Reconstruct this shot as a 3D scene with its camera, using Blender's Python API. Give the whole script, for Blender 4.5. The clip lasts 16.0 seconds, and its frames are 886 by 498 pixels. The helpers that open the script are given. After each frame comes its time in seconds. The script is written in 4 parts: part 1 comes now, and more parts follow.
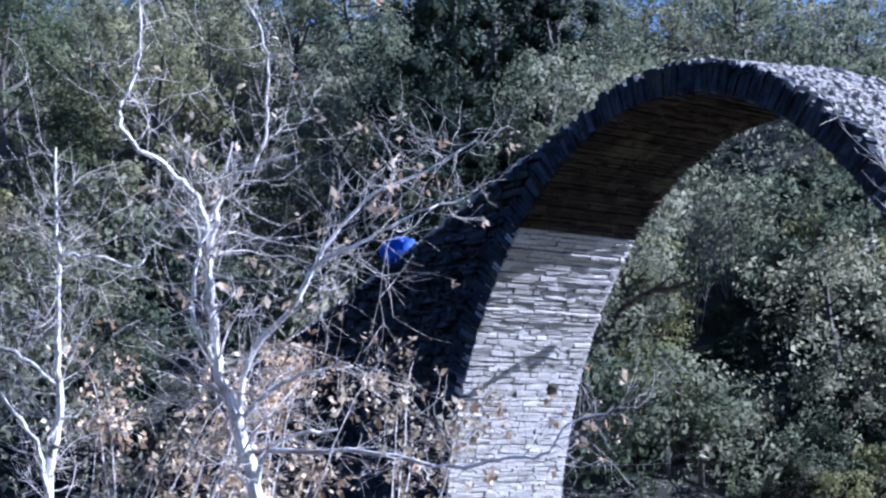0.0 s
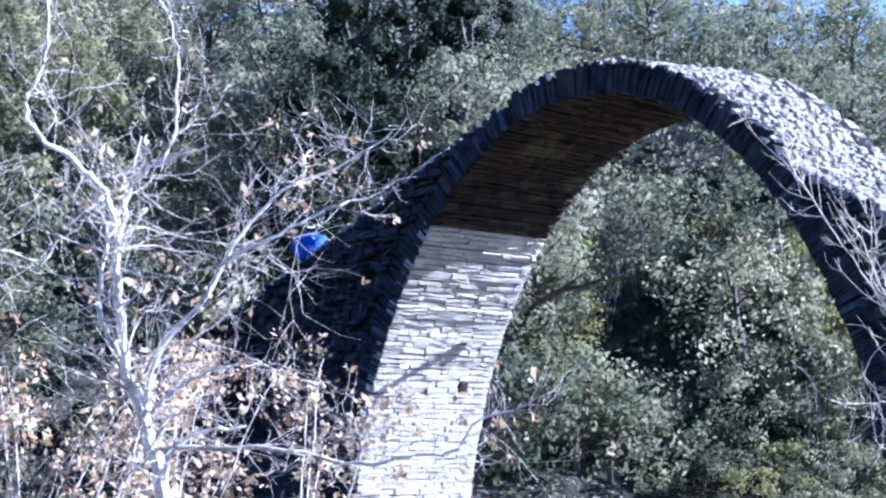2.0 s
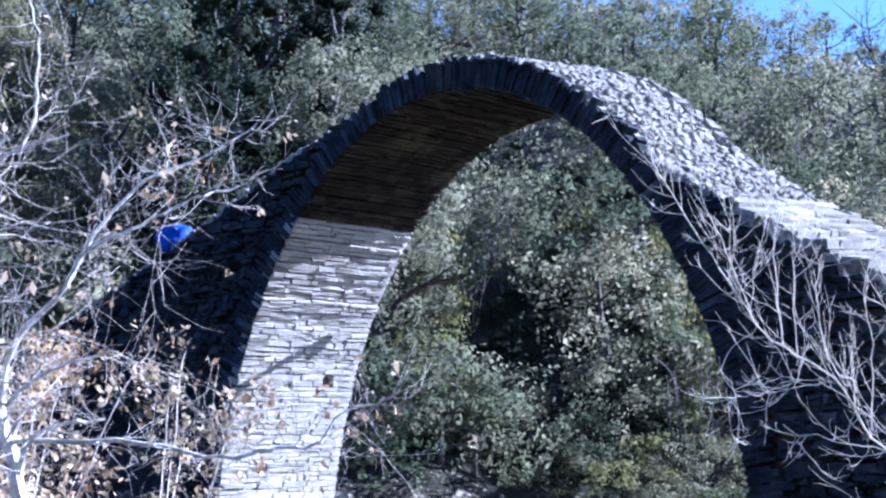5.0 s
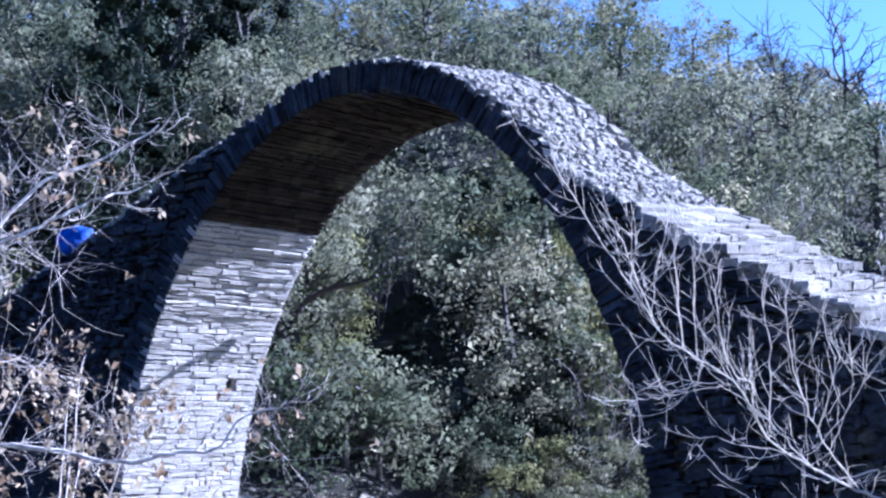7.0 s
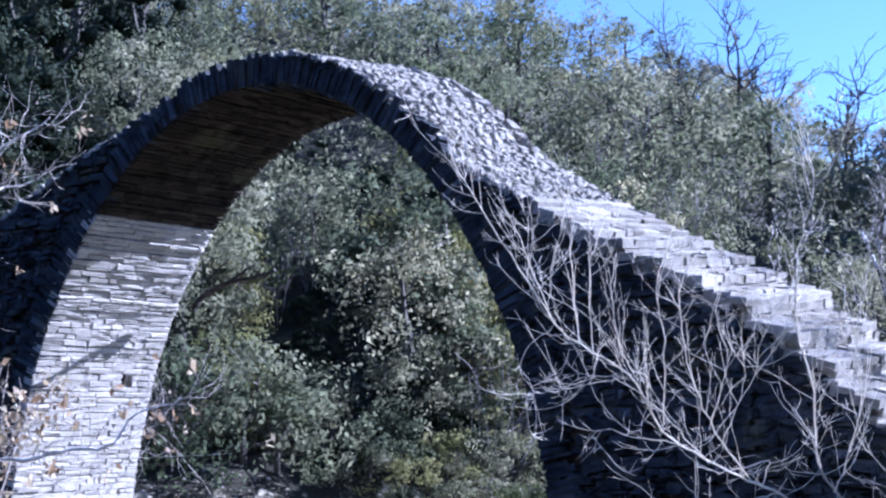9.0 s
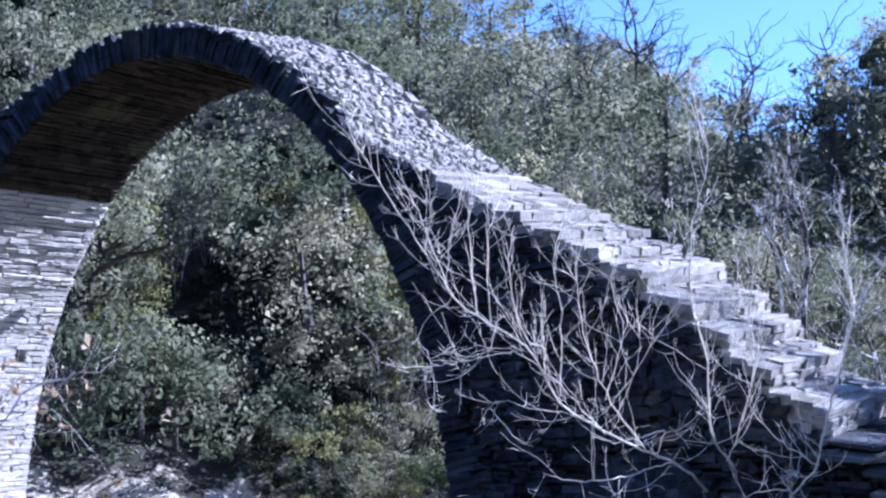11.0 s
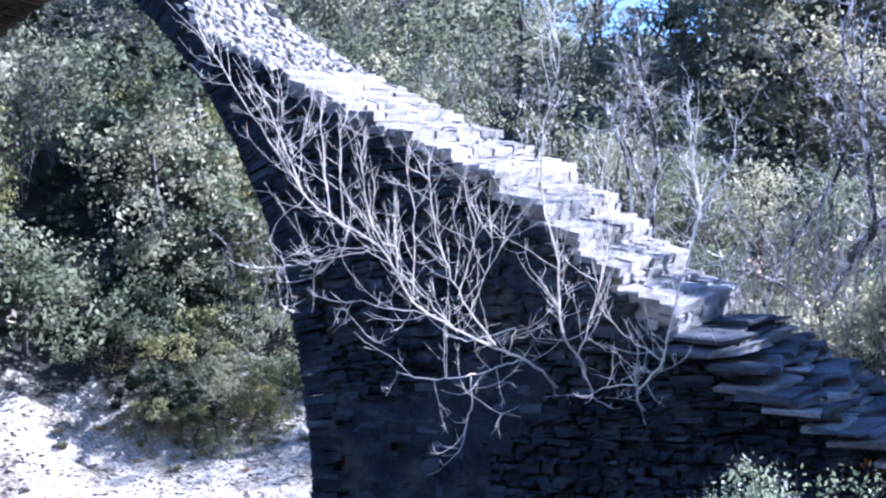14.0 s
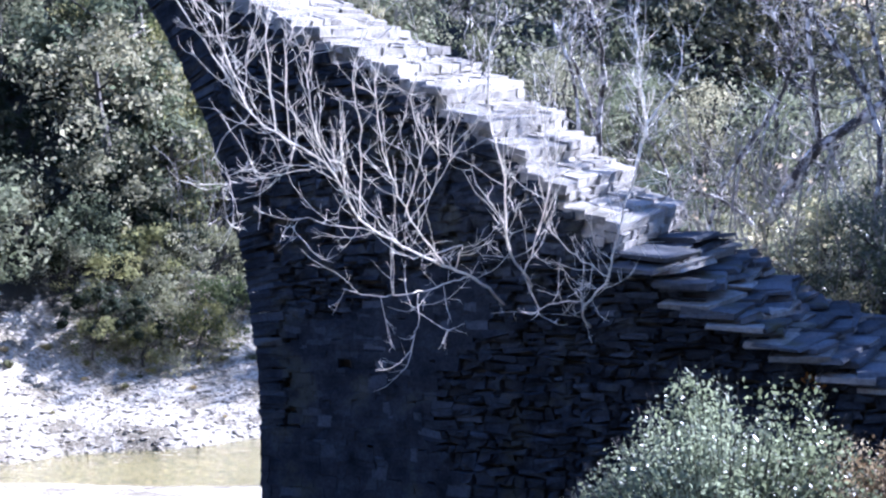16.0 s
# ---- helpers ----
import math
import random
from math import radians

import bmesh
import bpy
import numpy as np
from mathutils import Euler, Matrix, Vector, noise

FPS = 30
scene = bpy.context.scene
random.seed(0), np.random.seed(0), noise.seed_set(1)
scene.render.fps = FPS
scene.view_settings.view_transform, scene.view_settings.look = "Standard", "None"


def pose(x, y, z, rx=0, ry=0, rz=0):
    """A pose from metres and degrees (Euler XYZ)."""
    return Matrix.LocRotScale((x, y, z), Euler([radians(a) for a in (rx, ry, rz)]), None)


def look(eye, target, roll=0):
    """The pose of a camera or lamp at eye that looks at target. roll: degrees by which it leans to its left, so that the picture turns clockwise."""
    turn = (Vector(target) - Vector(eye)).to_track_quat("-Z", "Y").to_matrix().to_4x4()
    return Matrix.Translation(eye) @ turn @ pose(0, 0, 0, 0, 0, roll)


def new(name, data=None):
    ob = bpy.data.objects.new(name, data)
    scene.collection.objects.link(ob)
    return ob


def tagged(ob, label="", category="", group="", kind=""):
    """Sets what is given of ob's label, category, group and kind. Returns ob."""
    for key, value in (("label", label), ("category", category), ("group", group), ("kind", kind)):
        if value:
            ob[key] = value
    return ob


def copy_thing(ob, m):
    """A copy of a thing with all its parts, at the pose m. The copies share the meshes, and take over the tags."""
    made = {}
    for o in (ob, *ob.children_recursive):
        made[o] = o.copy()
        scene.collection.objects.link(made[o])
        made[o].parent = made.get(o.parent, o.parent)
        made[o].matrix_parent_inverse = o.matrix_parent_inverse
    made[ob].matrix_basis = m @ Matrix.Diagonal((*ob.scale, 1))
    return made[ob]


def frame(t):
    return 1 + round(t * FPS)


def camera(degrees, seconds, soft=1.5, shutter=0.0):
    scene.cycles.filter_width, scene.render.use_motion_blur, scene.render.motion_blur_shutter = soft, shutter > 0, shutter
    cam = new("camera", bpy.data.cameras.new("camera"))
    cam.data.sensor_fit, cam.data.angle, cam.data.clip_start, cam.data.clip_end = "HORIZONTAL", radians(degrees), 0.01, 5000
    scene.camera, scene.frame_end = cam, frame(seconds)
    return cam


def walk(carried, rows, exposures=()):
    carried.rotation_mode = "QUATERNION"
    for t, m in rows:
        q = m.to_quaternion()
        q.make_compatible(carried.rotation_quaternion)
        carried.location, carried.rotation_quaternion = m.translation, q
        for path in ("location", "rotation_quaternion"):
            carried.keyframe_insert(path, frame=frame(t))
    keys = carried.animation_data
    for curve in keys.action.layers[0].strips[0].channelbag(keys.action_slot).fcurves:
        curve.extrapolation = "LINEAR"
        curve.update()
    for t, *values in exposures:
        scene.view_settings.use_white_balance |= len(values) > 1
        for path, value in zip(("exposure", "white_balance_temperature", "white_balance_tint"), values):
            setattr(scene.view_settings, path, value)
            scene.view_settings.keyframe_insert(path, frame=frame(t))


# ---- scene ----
import functools

cam = camera(32.65, 16.0, soft=2.4)
walk(cam, [
    (0, pose(-0.074, -20.065, 6.014, 96.382, -0.282, 50.861)),
    (0.5, pose(-0.070, -20.060, 6.014, 96.409, -0.318, 50.059)),
    (1, pose(-0.066, -20.056, 6.014, 96.405, -0.351, 49.233)),
    (1.5, pose(-0.063, -20.052, 6.014, 96.372, -0.350, 48.393)),
    (2, pose(-0.059, -20.047, 6.013, 96.299, -0.372, 47.542)),
    (2.5, pose(-0.055, -20.043, 6.013, 96.231, -0.380, 46.746)),
    (3, pose(-0.051, -20.039, 6.012, 96.154, -0.405, 45.892)),
    (3.5, pose(-0.047, -20.035, 6.012, 96.090, -0.443, 45.048)),
    (6, pose(-0.025, -20.015, 6.013, 96.178, -0.474, 40.788)),
    (6.5, pose(-0.020, -20.011, 6.013, 96.225, -0.439, 39.890)),
    (7, pose(-0.015, -20.006, 6.013, 96.241, -0.310, 38.968)),
    (7.5, pose(-0.010, -20.002, 6.013, 96.234, -0.185, 38.029)),
    (8, pose(-0.005, -19.998, 6.013, 96.192, -0.090, 37.082)),
    (8.5, pose(0.000, -19.994, 6.012, 96.134, 0.022, 36.135)),
    (9, pose(0.006, -19.990, 6.012, 96.044, 0.103, 35.188)),
    (11.5, pose(0.033, -19.972, 6.002, 94.651, 0.597, 30.450)),
    (12, pose(0.039, -19.968, 5.998, 94.119, 0.658, 29.473)),
    (12.5, pose(0.045, -19.964, 5.994, 93.503, 0.765, 28.520)),
    (13, pose(0.050, -19.961, 5.989, 92.801, 0.838, 27.590)),
    (13.5, pose(0.055, -19.958, 5.984, 92.022, 0.883, 26.752)),
    (14, pose(0.060, -19.956, 5.978, 91.242, 0.947, 26.007)),
    (14.5, pose(0.064, -19.954, 5.973, 90.461, 0.928, 25.371)),
    (15, pose(0.067, -19.952, 5.967, 89.685, 0.941, 24.830)),
    (15.5, pose(0.070, -19.951, 5.962, 88.913, 0.977, 24.386)),
    (16, pose(0.072, -19.950, 5.957, 88.134, 0.973, 24.030)),
], exposures=[(0, 1.58, 4420, 23), (1.5, 1.55, 4420, 23), (2.0, 2.31, 4450, 23), (3.5, 2.13, 4430, 22), (7, 1.87, 4300, 27), (9, 1.81, 4430, 26), (12, 1.77, 4450, 27), (13.0, 1.71, 4520, 26), (13.6, 2.43, 4500, 27), (16, 2.35, 4620, 26)])

# ---- light ----
SUN = Vector((0.60, 1.0, 0.66)).normalized()
world = bpy.data.worlds.new("sky")
scene.world = world
world.use_nodes = True
wn = world.node_tree.nodes
sky = wn.new("ShaderNodeTexSky")
sky.sky_type, sky.sun_disc = "NISHITA", False
sky.sun_elevation = math.asin(SUN.z)
sky.air_density, sky.dust_density, sky.ozone_density = 0.8, 0.05, 1.5
sky.sun_rotation = math.atan2(SUN.x, SUN.y)
world.node_tree.links.new(sky.outputs[0], wn["Background"].inputs[0])
wn["Background"].inputs[1].default_value = 0.06
lamp = bpy.data.lights.new("sun", "SUN")
lamp.energy, lamp.angle, lamp.color = 5.0, radians(0.6), (1.0, 0.87, 0.70)
new("sun", lamp).matrix_world = look(SUN * 60, (0, 0, 0))


# ---- materials ----
def ramp(nt, fac, stops):
    r = nt.nodes.new("ShaderNodeValToRGB")
    el = r.color_ramp.elements
    while len(el) < len(stops):
        el.new(0.5)
    for e, (p, c) in zip(el, stops):
        e.position, e.color = p, (*c, 1)
    nt.links.new(fac, r.inputs[0])
    return r.outputs[0]


def noise_tex(nt, co, scale, detail=5.0, rough=0.6):
    n = nt.nodes.new("ShaderNodeTexNoise")
    n.inputs["Scale"].default_value, n.inputs["Detail"].default_value, n.inputs["Roughness"].default_value = scale, detail, rough
    nt.links.new(co, n.inputs["Vector"])
    return n.outputs[0]


def mix(nt, a, b, fac, kind="MIX"):
    m = nt.nodes.new("ShaderNodeMix")
    m.data_type, m.blend_type = "RGBA", kind
    for s, v in ((m.inputs[0], fac), (m.inputs[6], a), (m.inputs[7], b)):
        if isinstance(v, (int, float)):
            s.default_value = v
        elif isinstance(v, tuple):
            s.default_value = (*v, 1)
        else:
            nt.links.new(v, s)
    return m.outputs[2]


def base_mat(name, rough=0.85):
    m = bpy.data.materials.new(name)
    m.use_nodes = True
    nt = m.node_tree
    b = nt.nodes["Principled BSDF"]
    b.inputs["Roughness"].default_value = rough
    co = nt.nodes.new("ShaderNodeNewGeometry").outputs["Position"]
    return m, nt, b, co


def bump(nt, b, height, strength, dist):
    n = nt.nodes.new("ShaderNodeBump")
    n.inputs["Strength"].default_value, n.inputs["Distance"].default_value = strength, dist
    nt.links.new(height, n.inputs["Height"])
    nt.links.new(n.outputs[0], b.inputs["Normal"])


def stone_mat(name, dark, mid, light, lichen=0.3, scale=1.0, at=0.45):
    m, nt, b, co = base_mat(name, 0.95)
    b.inputs["Specular IOR Level"].default_value = 0.1
    obj = nt.nodes.new("ShaderNodeObjectInfo").outputs["Random"]
    isl = nt.nodes.new("ShaderNodeNewGeometry").outputs["Random Per Island"]
    add = nt.nodes.new("ShaderNodeMath")
    add.operation = "ADD"
    nt.links.new(obj, add.inputs[0]), nt.links.new(isl, add.inputs[1])
    fr = nt.nodes.new("ShaderNodeMath")
    fr.operation = "FRACT"
    nt.links.new(add.outputs[0], fr.inputs[0])
    c = ramp(nt, fr.outputs[0], [(0.0, dark), (at, mid), (1.0, light)])
    n1 = noise_tex(nt, co, 2.2 * scale, 6)
    n2 = noise_tex(nt, co, 22 * scale, 5, 0.7)
    c = mix(nt, c, ramp(nt, n1, [(0.3, dark), (0.7, light)]), 0.45)
    c = mix(nt, c, ramp(nt, n2, [(0.25, tuple(v * 0.45 for v in dark)), (0.6, (1, 1, 1))]), 0.55, "MULTIPLY")
    li = ramp(nt, noise_tex(nt, co, 1.1, 4), [(0.56, (0, 0, 0)), (0.66, (lichen,) * 3)])
    c = mix(nt, c, (0.10, 0.095, 0.05), li)
    nt.links.new(c, b.inputs["Base Color"])
    bump(nt, b, n2, 0.9, 0.02)
    return m


def leaf_mat(name, stops, rough=0.7, through_part=0.55):
    m, nt, b, co = base_mat(name, rough)
    isl = nt.nodes.new("ShaderNodeNewGeometry").outputs["Random Per Island"]
    patch = ramp(nt, noise_tex(nt, co, 0.8, 3), [(0.33, (0, 0, 0)), (0.67, (1, 1, 1))])
    patch = mix(nt, patch, ramp(nt, noise_tex(nt, co, 4.5, 3), [(0.35, (0, 0, 0)), (0.65, (1, 1, 1))]), 0.35)
    c = ramp(nt, mix(nt, patch, isl, 0.14), stops)
    obj = nt.nodes.new("ShaderNodeObjectInfo").outputs["Random"]
    tint = ramp(nt, obj, [(0.0, (0.34, 0.42, 0.38)), (0.3, (0.7, 0.78, 0.66)), (0.6, (1, 1, 0.95)), (1.0, (1.34, 1.25, 1.05))])
    c = mix(nt, c, tint, 1.0, "MULTIPLY")
    b.inputs["Specular IOR Level"].default_value = 0.12 if rough > 0.5 else 0.7
    nt.links.new(c, b.inputs["Base Color"])
    tr = nt.nodes.new("ShaderNodeBsdfTranslucent")
    nt.links.new(c, tr.inputs[0])
    ms = nt.nodes.new("ShaderNodeMixShader")
    ms.inputs[0].default_value = through_part
    nt.links.new(b.outputs[0], ms.inputs[1]), nt.links.new(tr.outputs[0], ms.inputs[2])
    nt.links.new(ms.outputs[0], nt.nodes["Material Output"].inputs[0])
    STOPS[m.name] = stops
    return m


@functools.cache
def inner_mat(leaf):
    """Close-set small leaves and twigs seen as one uneven mass."""
    m, nt, b, co = base_mat("inner_" + leaf, 0.9)
    b.inputs["Specular IOR Level"].default_value = 0.05
    fine = noise_tex(nt, co, 7.0, 6, 0.75)
    c = ramp(nt, fine, [(0.25 + 0.5 * p, tuple(0.8 * v for v in q)) for p, q in STOPS[leaf]])
    obj = nt.nodes.new("ShaderNodeObjectInfo").outputs["Random"]
    tint = ramp(nt, obj, [(0.0, (0.34, 0.42, 0.38)), (0.3, (0.7, 0.78, 0.66)), (0.6, (1, 1, 0.95)), (1.0, (1.34, 1.25, 1.05))])
    nt.links.new(mix(nt, c, tint, 1.0, "MULTIPLY"), b.inputs["Base Color"])
    bump(nt, b, fine, 1.0, 0.25)
    return m


STOPS = {}


def bark_mat(name, a, c2, scale=9, low=0.35, high=0.62):
    m, nt, b, co = base_mat(name, 0.8)
    n = noise_tex(nt, co, scale, 6, 0.7)
    nt.links.new(ramp(nt, n, [(low, a), (high, c2)]), b.inputs["Base Color"])
    bump(nt, b, n, 0.6, 0.01)
    return m


# the pier's limestone, much darker and bluer: the wall's shade put in its colour
M_FACE = stone_mat("shade_blue_limestone", (0.014, 0.016, 0.021), (0.028, 0.033, 0.042), (0.14, 0.16, 0.19), 0.4, 1.0, 0.82)
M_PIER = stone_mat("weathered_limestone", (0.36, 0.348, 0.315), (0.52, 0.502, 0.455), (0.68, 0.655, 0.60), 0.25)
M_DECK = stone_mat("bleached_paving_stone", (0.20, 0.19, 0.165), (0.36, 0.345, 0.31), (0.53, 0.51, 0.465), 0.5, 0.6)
# paving stone with the lower ramp's blue shade put into its colour
M_RUIN = stone_mat("shade_toned_slab", (0.045, 0.05, 0.055), (0.10, 0.108, 0.12), (0.28, 0.29, 0.305), 0.8, 0.8)
# the vault's brown stain, with its deep shade also put into the colour
M_VAULT = stone_mat("brown_stain_and_shade_stone", (0.011, 0.009, 0.008), (0.022, 0.018, 0.014), (0.075, 0.06, 0.04), 0.5)
M_CORE = stone_mat("dark_joint_mortar", (0.06, 0.055, 0.05), (0.09, 0.085, 0.075), (0.13, 0.12, 0.105), 0.3, 3.0)
M_PEBBLE = stone_mat("white_river_stone", (0.22, 0.195, 0.15), (0.44, 0.405, 0.335), (0.62, 0.58, 0.49), 0.1)
M_BARK = bark_mat("grey_bark", (0.035, 0.03, 0.025), (0.10, 0.09, 0.075))
M_PLANE = bark_mat("pale_plane_bark", (0.46, 0.42, 0.36), (0.92, 0.90, 0.84), 4.5, 0.38, 0.52)
M_BROWN = bark_mat("brown_twig_bark", (0.13, 0.10, 0.08), (0.38, 0.33, 0.28), 9)
M_SHOOT = bark_mat("brown_grey_twig_bark", (0.36, 0.325, 0.285), (0.70, 0.66, 0.60), 9)
M_DEAD = bark_mat("dark_dead_wood", (0.018, 0.014, 0.011), (0.06, 0.05, 0.04))
M_BLOTCH = bark_mat("blotched_plane_bark", (0.055, 0.047, 0.04), (0.86, 0.84, 0.80), 4.0, 0.49, 0.57)
M_FIG = bark_mat("pale_grey_bark", (0.64, 0.565, 0.44), (0.94, 0.89, 0.76), 11, 0.34, 0.5)
M_TWIG = bark_mat("grey_twig_bark", (0.22, 0.20, 0.18), (0.50, 0.47, 0.43), 9)
M_OAK = leaf_mat("evergreen_oak_leaf", [(0, (0.045, 0.055, 0.032)), (0.5, (0.16, 0.172, 0.105)), (0.85, (0.28, 0.28, 0.185)), (1, (0.37, 0.36, 0.26))])
M_OLIVE = leaf_mat("grey_green_leaf", [(0, (0.095, 0.105, 0.07)), (0.5, (0.25, 0.252, 0.175)), (1, (0.45, 0.44, 0.34))])
# dark green taken almost to black, to stand in for shady hollows
M_DARK = leaf_mat("dark_green_and_shade_leaf", [(0, (0.028, 0.04, 0.028)), (0.6, (0.055, 0.07, 0.048)), (1, (0.1, 0.115, 0.08))], 0.7, 0.12)
M_BUSH = leaf_mat("glossy_grey_green_leaf", [(0, (0.15, 0.16, 0.085)), (0.5, (0.39, 0.39, 0.255)), (1, (0.75, 0.73, 0.59))], 0.35)
M_DRY = leaf_mat("dry_brown_leaf", [(0, (0.12, 0.075, 0.045)), (0.3, (0.3, 0.21, 0.13)), (0.5, (0.55, 0.45, 0.32)), (0.8, (0.82, 0.76, 0.64)), (1, (0.6, 0.3, 0.11))], 0.6, 0.3)
# near-white leaf colour that stands in for sparkle on the plane trees
M_PALE = leaf_mat("pale_sparkle_leaf", [(0, (0.504, 0.385, 0.246)), (0.5, (0.739, 0.609, 0.440)), (1, (0.896, 0.772, 0.598))], 0.5, 0.35)
M_STRAW = leaf_mat("bleached_straw", [(0, (0.24, 0.20, 0.11)), (0.5, (0.42, 0.36, 0.22)), (1, (0.6, 0.53, 0.36))])
M_RUST = leaf_mat("withered_orange_leaf", [(0, (0.392, 0.163, 0.044)), (0.6, (0.616, 0.284, 0.070)), (1, (0.784, 0.427, 0.132))])
M_LIME = leaf_mat("yellow_green_leaf", [(0, (0.09, 0.1, 0.04)), (0.5, (0.225, 0.235, 0.11)), (1, (0.4, 0.39, 0.22))])
M_TEAL = leaf_mat("blue_green_leaf", [(0, (0.085, 0.097, 0.062)), (0.5, (0.19, 0.203, 0.135)), (1, (0.33, 0.335, 0.24))])
M_GRASS = leaf_mat("dry_scrub_leaf", [(0, (0.1, 0.09, 0.055)), (0.5, (0.22, 0.2, 0.13)), (1, (0.37, 0.34, 0.24))], 0.7)


def ground_mat():
    m, nt, b, co = base_mat("river_gravel_and_soil", 0.95)
    sep = nt.nodes.new("ShaderNodeSeparateXYZ")
    nt.links.new(co, sep.inputs[0])
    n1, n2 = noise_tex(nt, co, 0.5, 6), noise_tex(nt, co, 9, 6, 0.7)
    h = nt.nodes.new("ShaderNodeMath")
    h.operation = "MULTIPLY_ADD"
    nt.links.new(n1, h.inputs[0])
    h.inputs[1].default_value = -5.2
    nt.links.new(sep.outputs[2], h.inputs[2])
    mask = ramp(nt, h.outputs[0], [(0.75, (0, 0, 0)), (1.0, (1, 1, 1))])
    # ground on the eye's side forced to dark soil to cut bounced light
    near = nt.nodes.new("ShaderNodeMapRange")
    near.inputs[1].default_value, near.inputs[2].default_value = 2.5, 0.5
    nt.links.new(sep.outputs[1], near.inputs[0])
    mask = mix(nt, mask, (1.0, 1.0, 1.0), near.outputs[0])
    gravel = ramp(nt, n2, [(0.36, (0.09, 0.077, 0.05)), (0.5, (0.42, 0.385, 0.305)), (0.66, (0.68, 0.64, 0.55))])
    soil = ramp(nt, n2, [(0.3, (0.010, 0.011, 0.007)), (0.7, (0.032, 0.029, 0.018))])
    wet = ramp(nt, n2, [(0.42, (0.03, 0.031, 0.016)), (0.6, (0.30, 0.265, 0.13))])
    under = nt.nodes.new("ShaderNodeMapRange")
    under.inputs[1].default_value, under.inputs[2].default_value = 0.06, -0.03
    nt.links.new(sep.outputs[2], under.inputs[0])
    weeds = ramp(nt, noise_tex(nt, co, 0.9, 5, 0.65), [(0.50, (0, 0, 0)), (0.58, (0.8, 0.8, 0.8))])
    gravel = mix(nt, gravel, ramp(nt, n2, [(0.35, (0.03, 0.028, 0.015)), (0.65, (0.26, 0.22, 0.13))]), weeds)
    gravel = mix(nt, gravel, wet, under.outputs[0])
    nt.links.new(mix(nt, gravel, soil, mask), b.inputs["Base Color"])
    bump(nt, b, n2, 0.9, 0.06)
    return m


M_GROUND = ground_mat()


def water_mat():
    m, nt, b, co = base_mat("shallow_river_water", 0.06)
    b.inputs["Base Color"].default_value = (0.86, 0.85, 0.62, 1)
    b.inputs["Transmission Weight"].default_value = 1.0
    b.inputs["IOR"].default_value = 1.33
    bump(nt, b, noise_tex(nt, co, 5.0, 5), 0.6, 0.06)
    return m


M_WATER = water_mat()


def tarp_mat():
    m, nt, b, co = base_mat("blue_tarpaulin", 0.75)
    n = noise_tex(nt, co, 5, 4)
    nt.links.new(ramp(nt, n, [(0.3, (0.008, 0.035, 0.24)), (0.7, (0.02, 0.10, 0.55))]), b.inputs["Base Color"])
    bump(nt, b, n, 0.5, 0.05)
    return m


M_TARP = tarp_mat()


# ---- mesh helpers ----
rng = np.random.default_rng(7)


class Geo:
    """A bag of vertices and faces that becomes one mesh."""

    def __init__(self):
        self.v, self.f, self.n, self.normals = [], [], 0, []

    def add(self, verts, faces):
        self.v.append(np.asarray(verts, float).reshape(-1, 3))
        self.f += [tuple(i + self.n for i in q) for q in faces]
        self.n += len(self.v[-1])

    def mesh(self, name, mat, smooth=False):
        me = bpy.data.meshes.new(name)
        me.from_pydata(np.concatenate(self.v).tolist() if self.v else [], [], self.f)
        if smooth or self.normals:
            me.shade_smooth()
        if self.normals:
            me.normals_split_custom_set_from_vertices(np.concatenate(self.normals).tolist())
        me.materials.append(mat)
        return me


def part(name, geo, mat, parent, label="", smooth=False):
    me = geo if isinstance(geo, bpy.types.Mesh) else geo.mesh(name, mat, smooth)
    ob = new(name, me)
    ob.parent = parent
    return tagged(ob, label)


def thing(name, at=(0, 0, 0), **tags):
    ob = new(name)
    ob.location = at
    return tagged(ob, **tags)


BOX_F = [(0, 3, 2, 1), (0, 1, 5, 4), (1, 2, 6, 5), (2, 3, 7, 6), (3, 0, 4, 7),
         (4, 5, 9, 8), (5, 6, 10, 9), (6, 7, 11, 10), (7, 4, 8, 11), (8, 9, 10, 11)]


def block(o, a, b, c, la, lb, lc, rough=0.012, edge=0.03):
    """A worn stone: centre of its back face o, axes a, b across, c outwards, with a chamfered outer face."""
    o, a, b, c = (np.asarray(q, float) for q in (o, a, b, c))
    out = []
    for k, (s, h) in enumerate(((0, 0), (0, 1), (edge, 1))):
        hh = lc * (0 if k == 0 else (1 - (edge * 0.6 / lc if k == 1 else 0)))
        for sa, sb in ((-1, -1), (1, -1), (1, 1), (-1, 1)):
            j = rng.normal(0, rough, 3) if k else np.zeros(3)
            out.append(o + a * sa * (la / 2 - s) + b * sb * (lb / 2 - s) + c * hh + j)
    return out, BOX_F


def smooth_line(pts, per=5):
    p = np.asarray(pts, float)
    q = np.vstack([2 * p[0] - p[1], p, 2 * p[-1] - p[-2]])
    out = []
    for i in range(1, len(q) - 2):
        for t in np.arange(per) / per:
            a, b, c, d = q[i - 1:i + 3]
            out.append(0.5 * (2 * b + (c - a) * t + (2 * a - 5 * b + 4 * c - d) * t * t + (3 * b - a - 3 * c + d) * t ** 3))
    return np.array(out + [q[-2]])


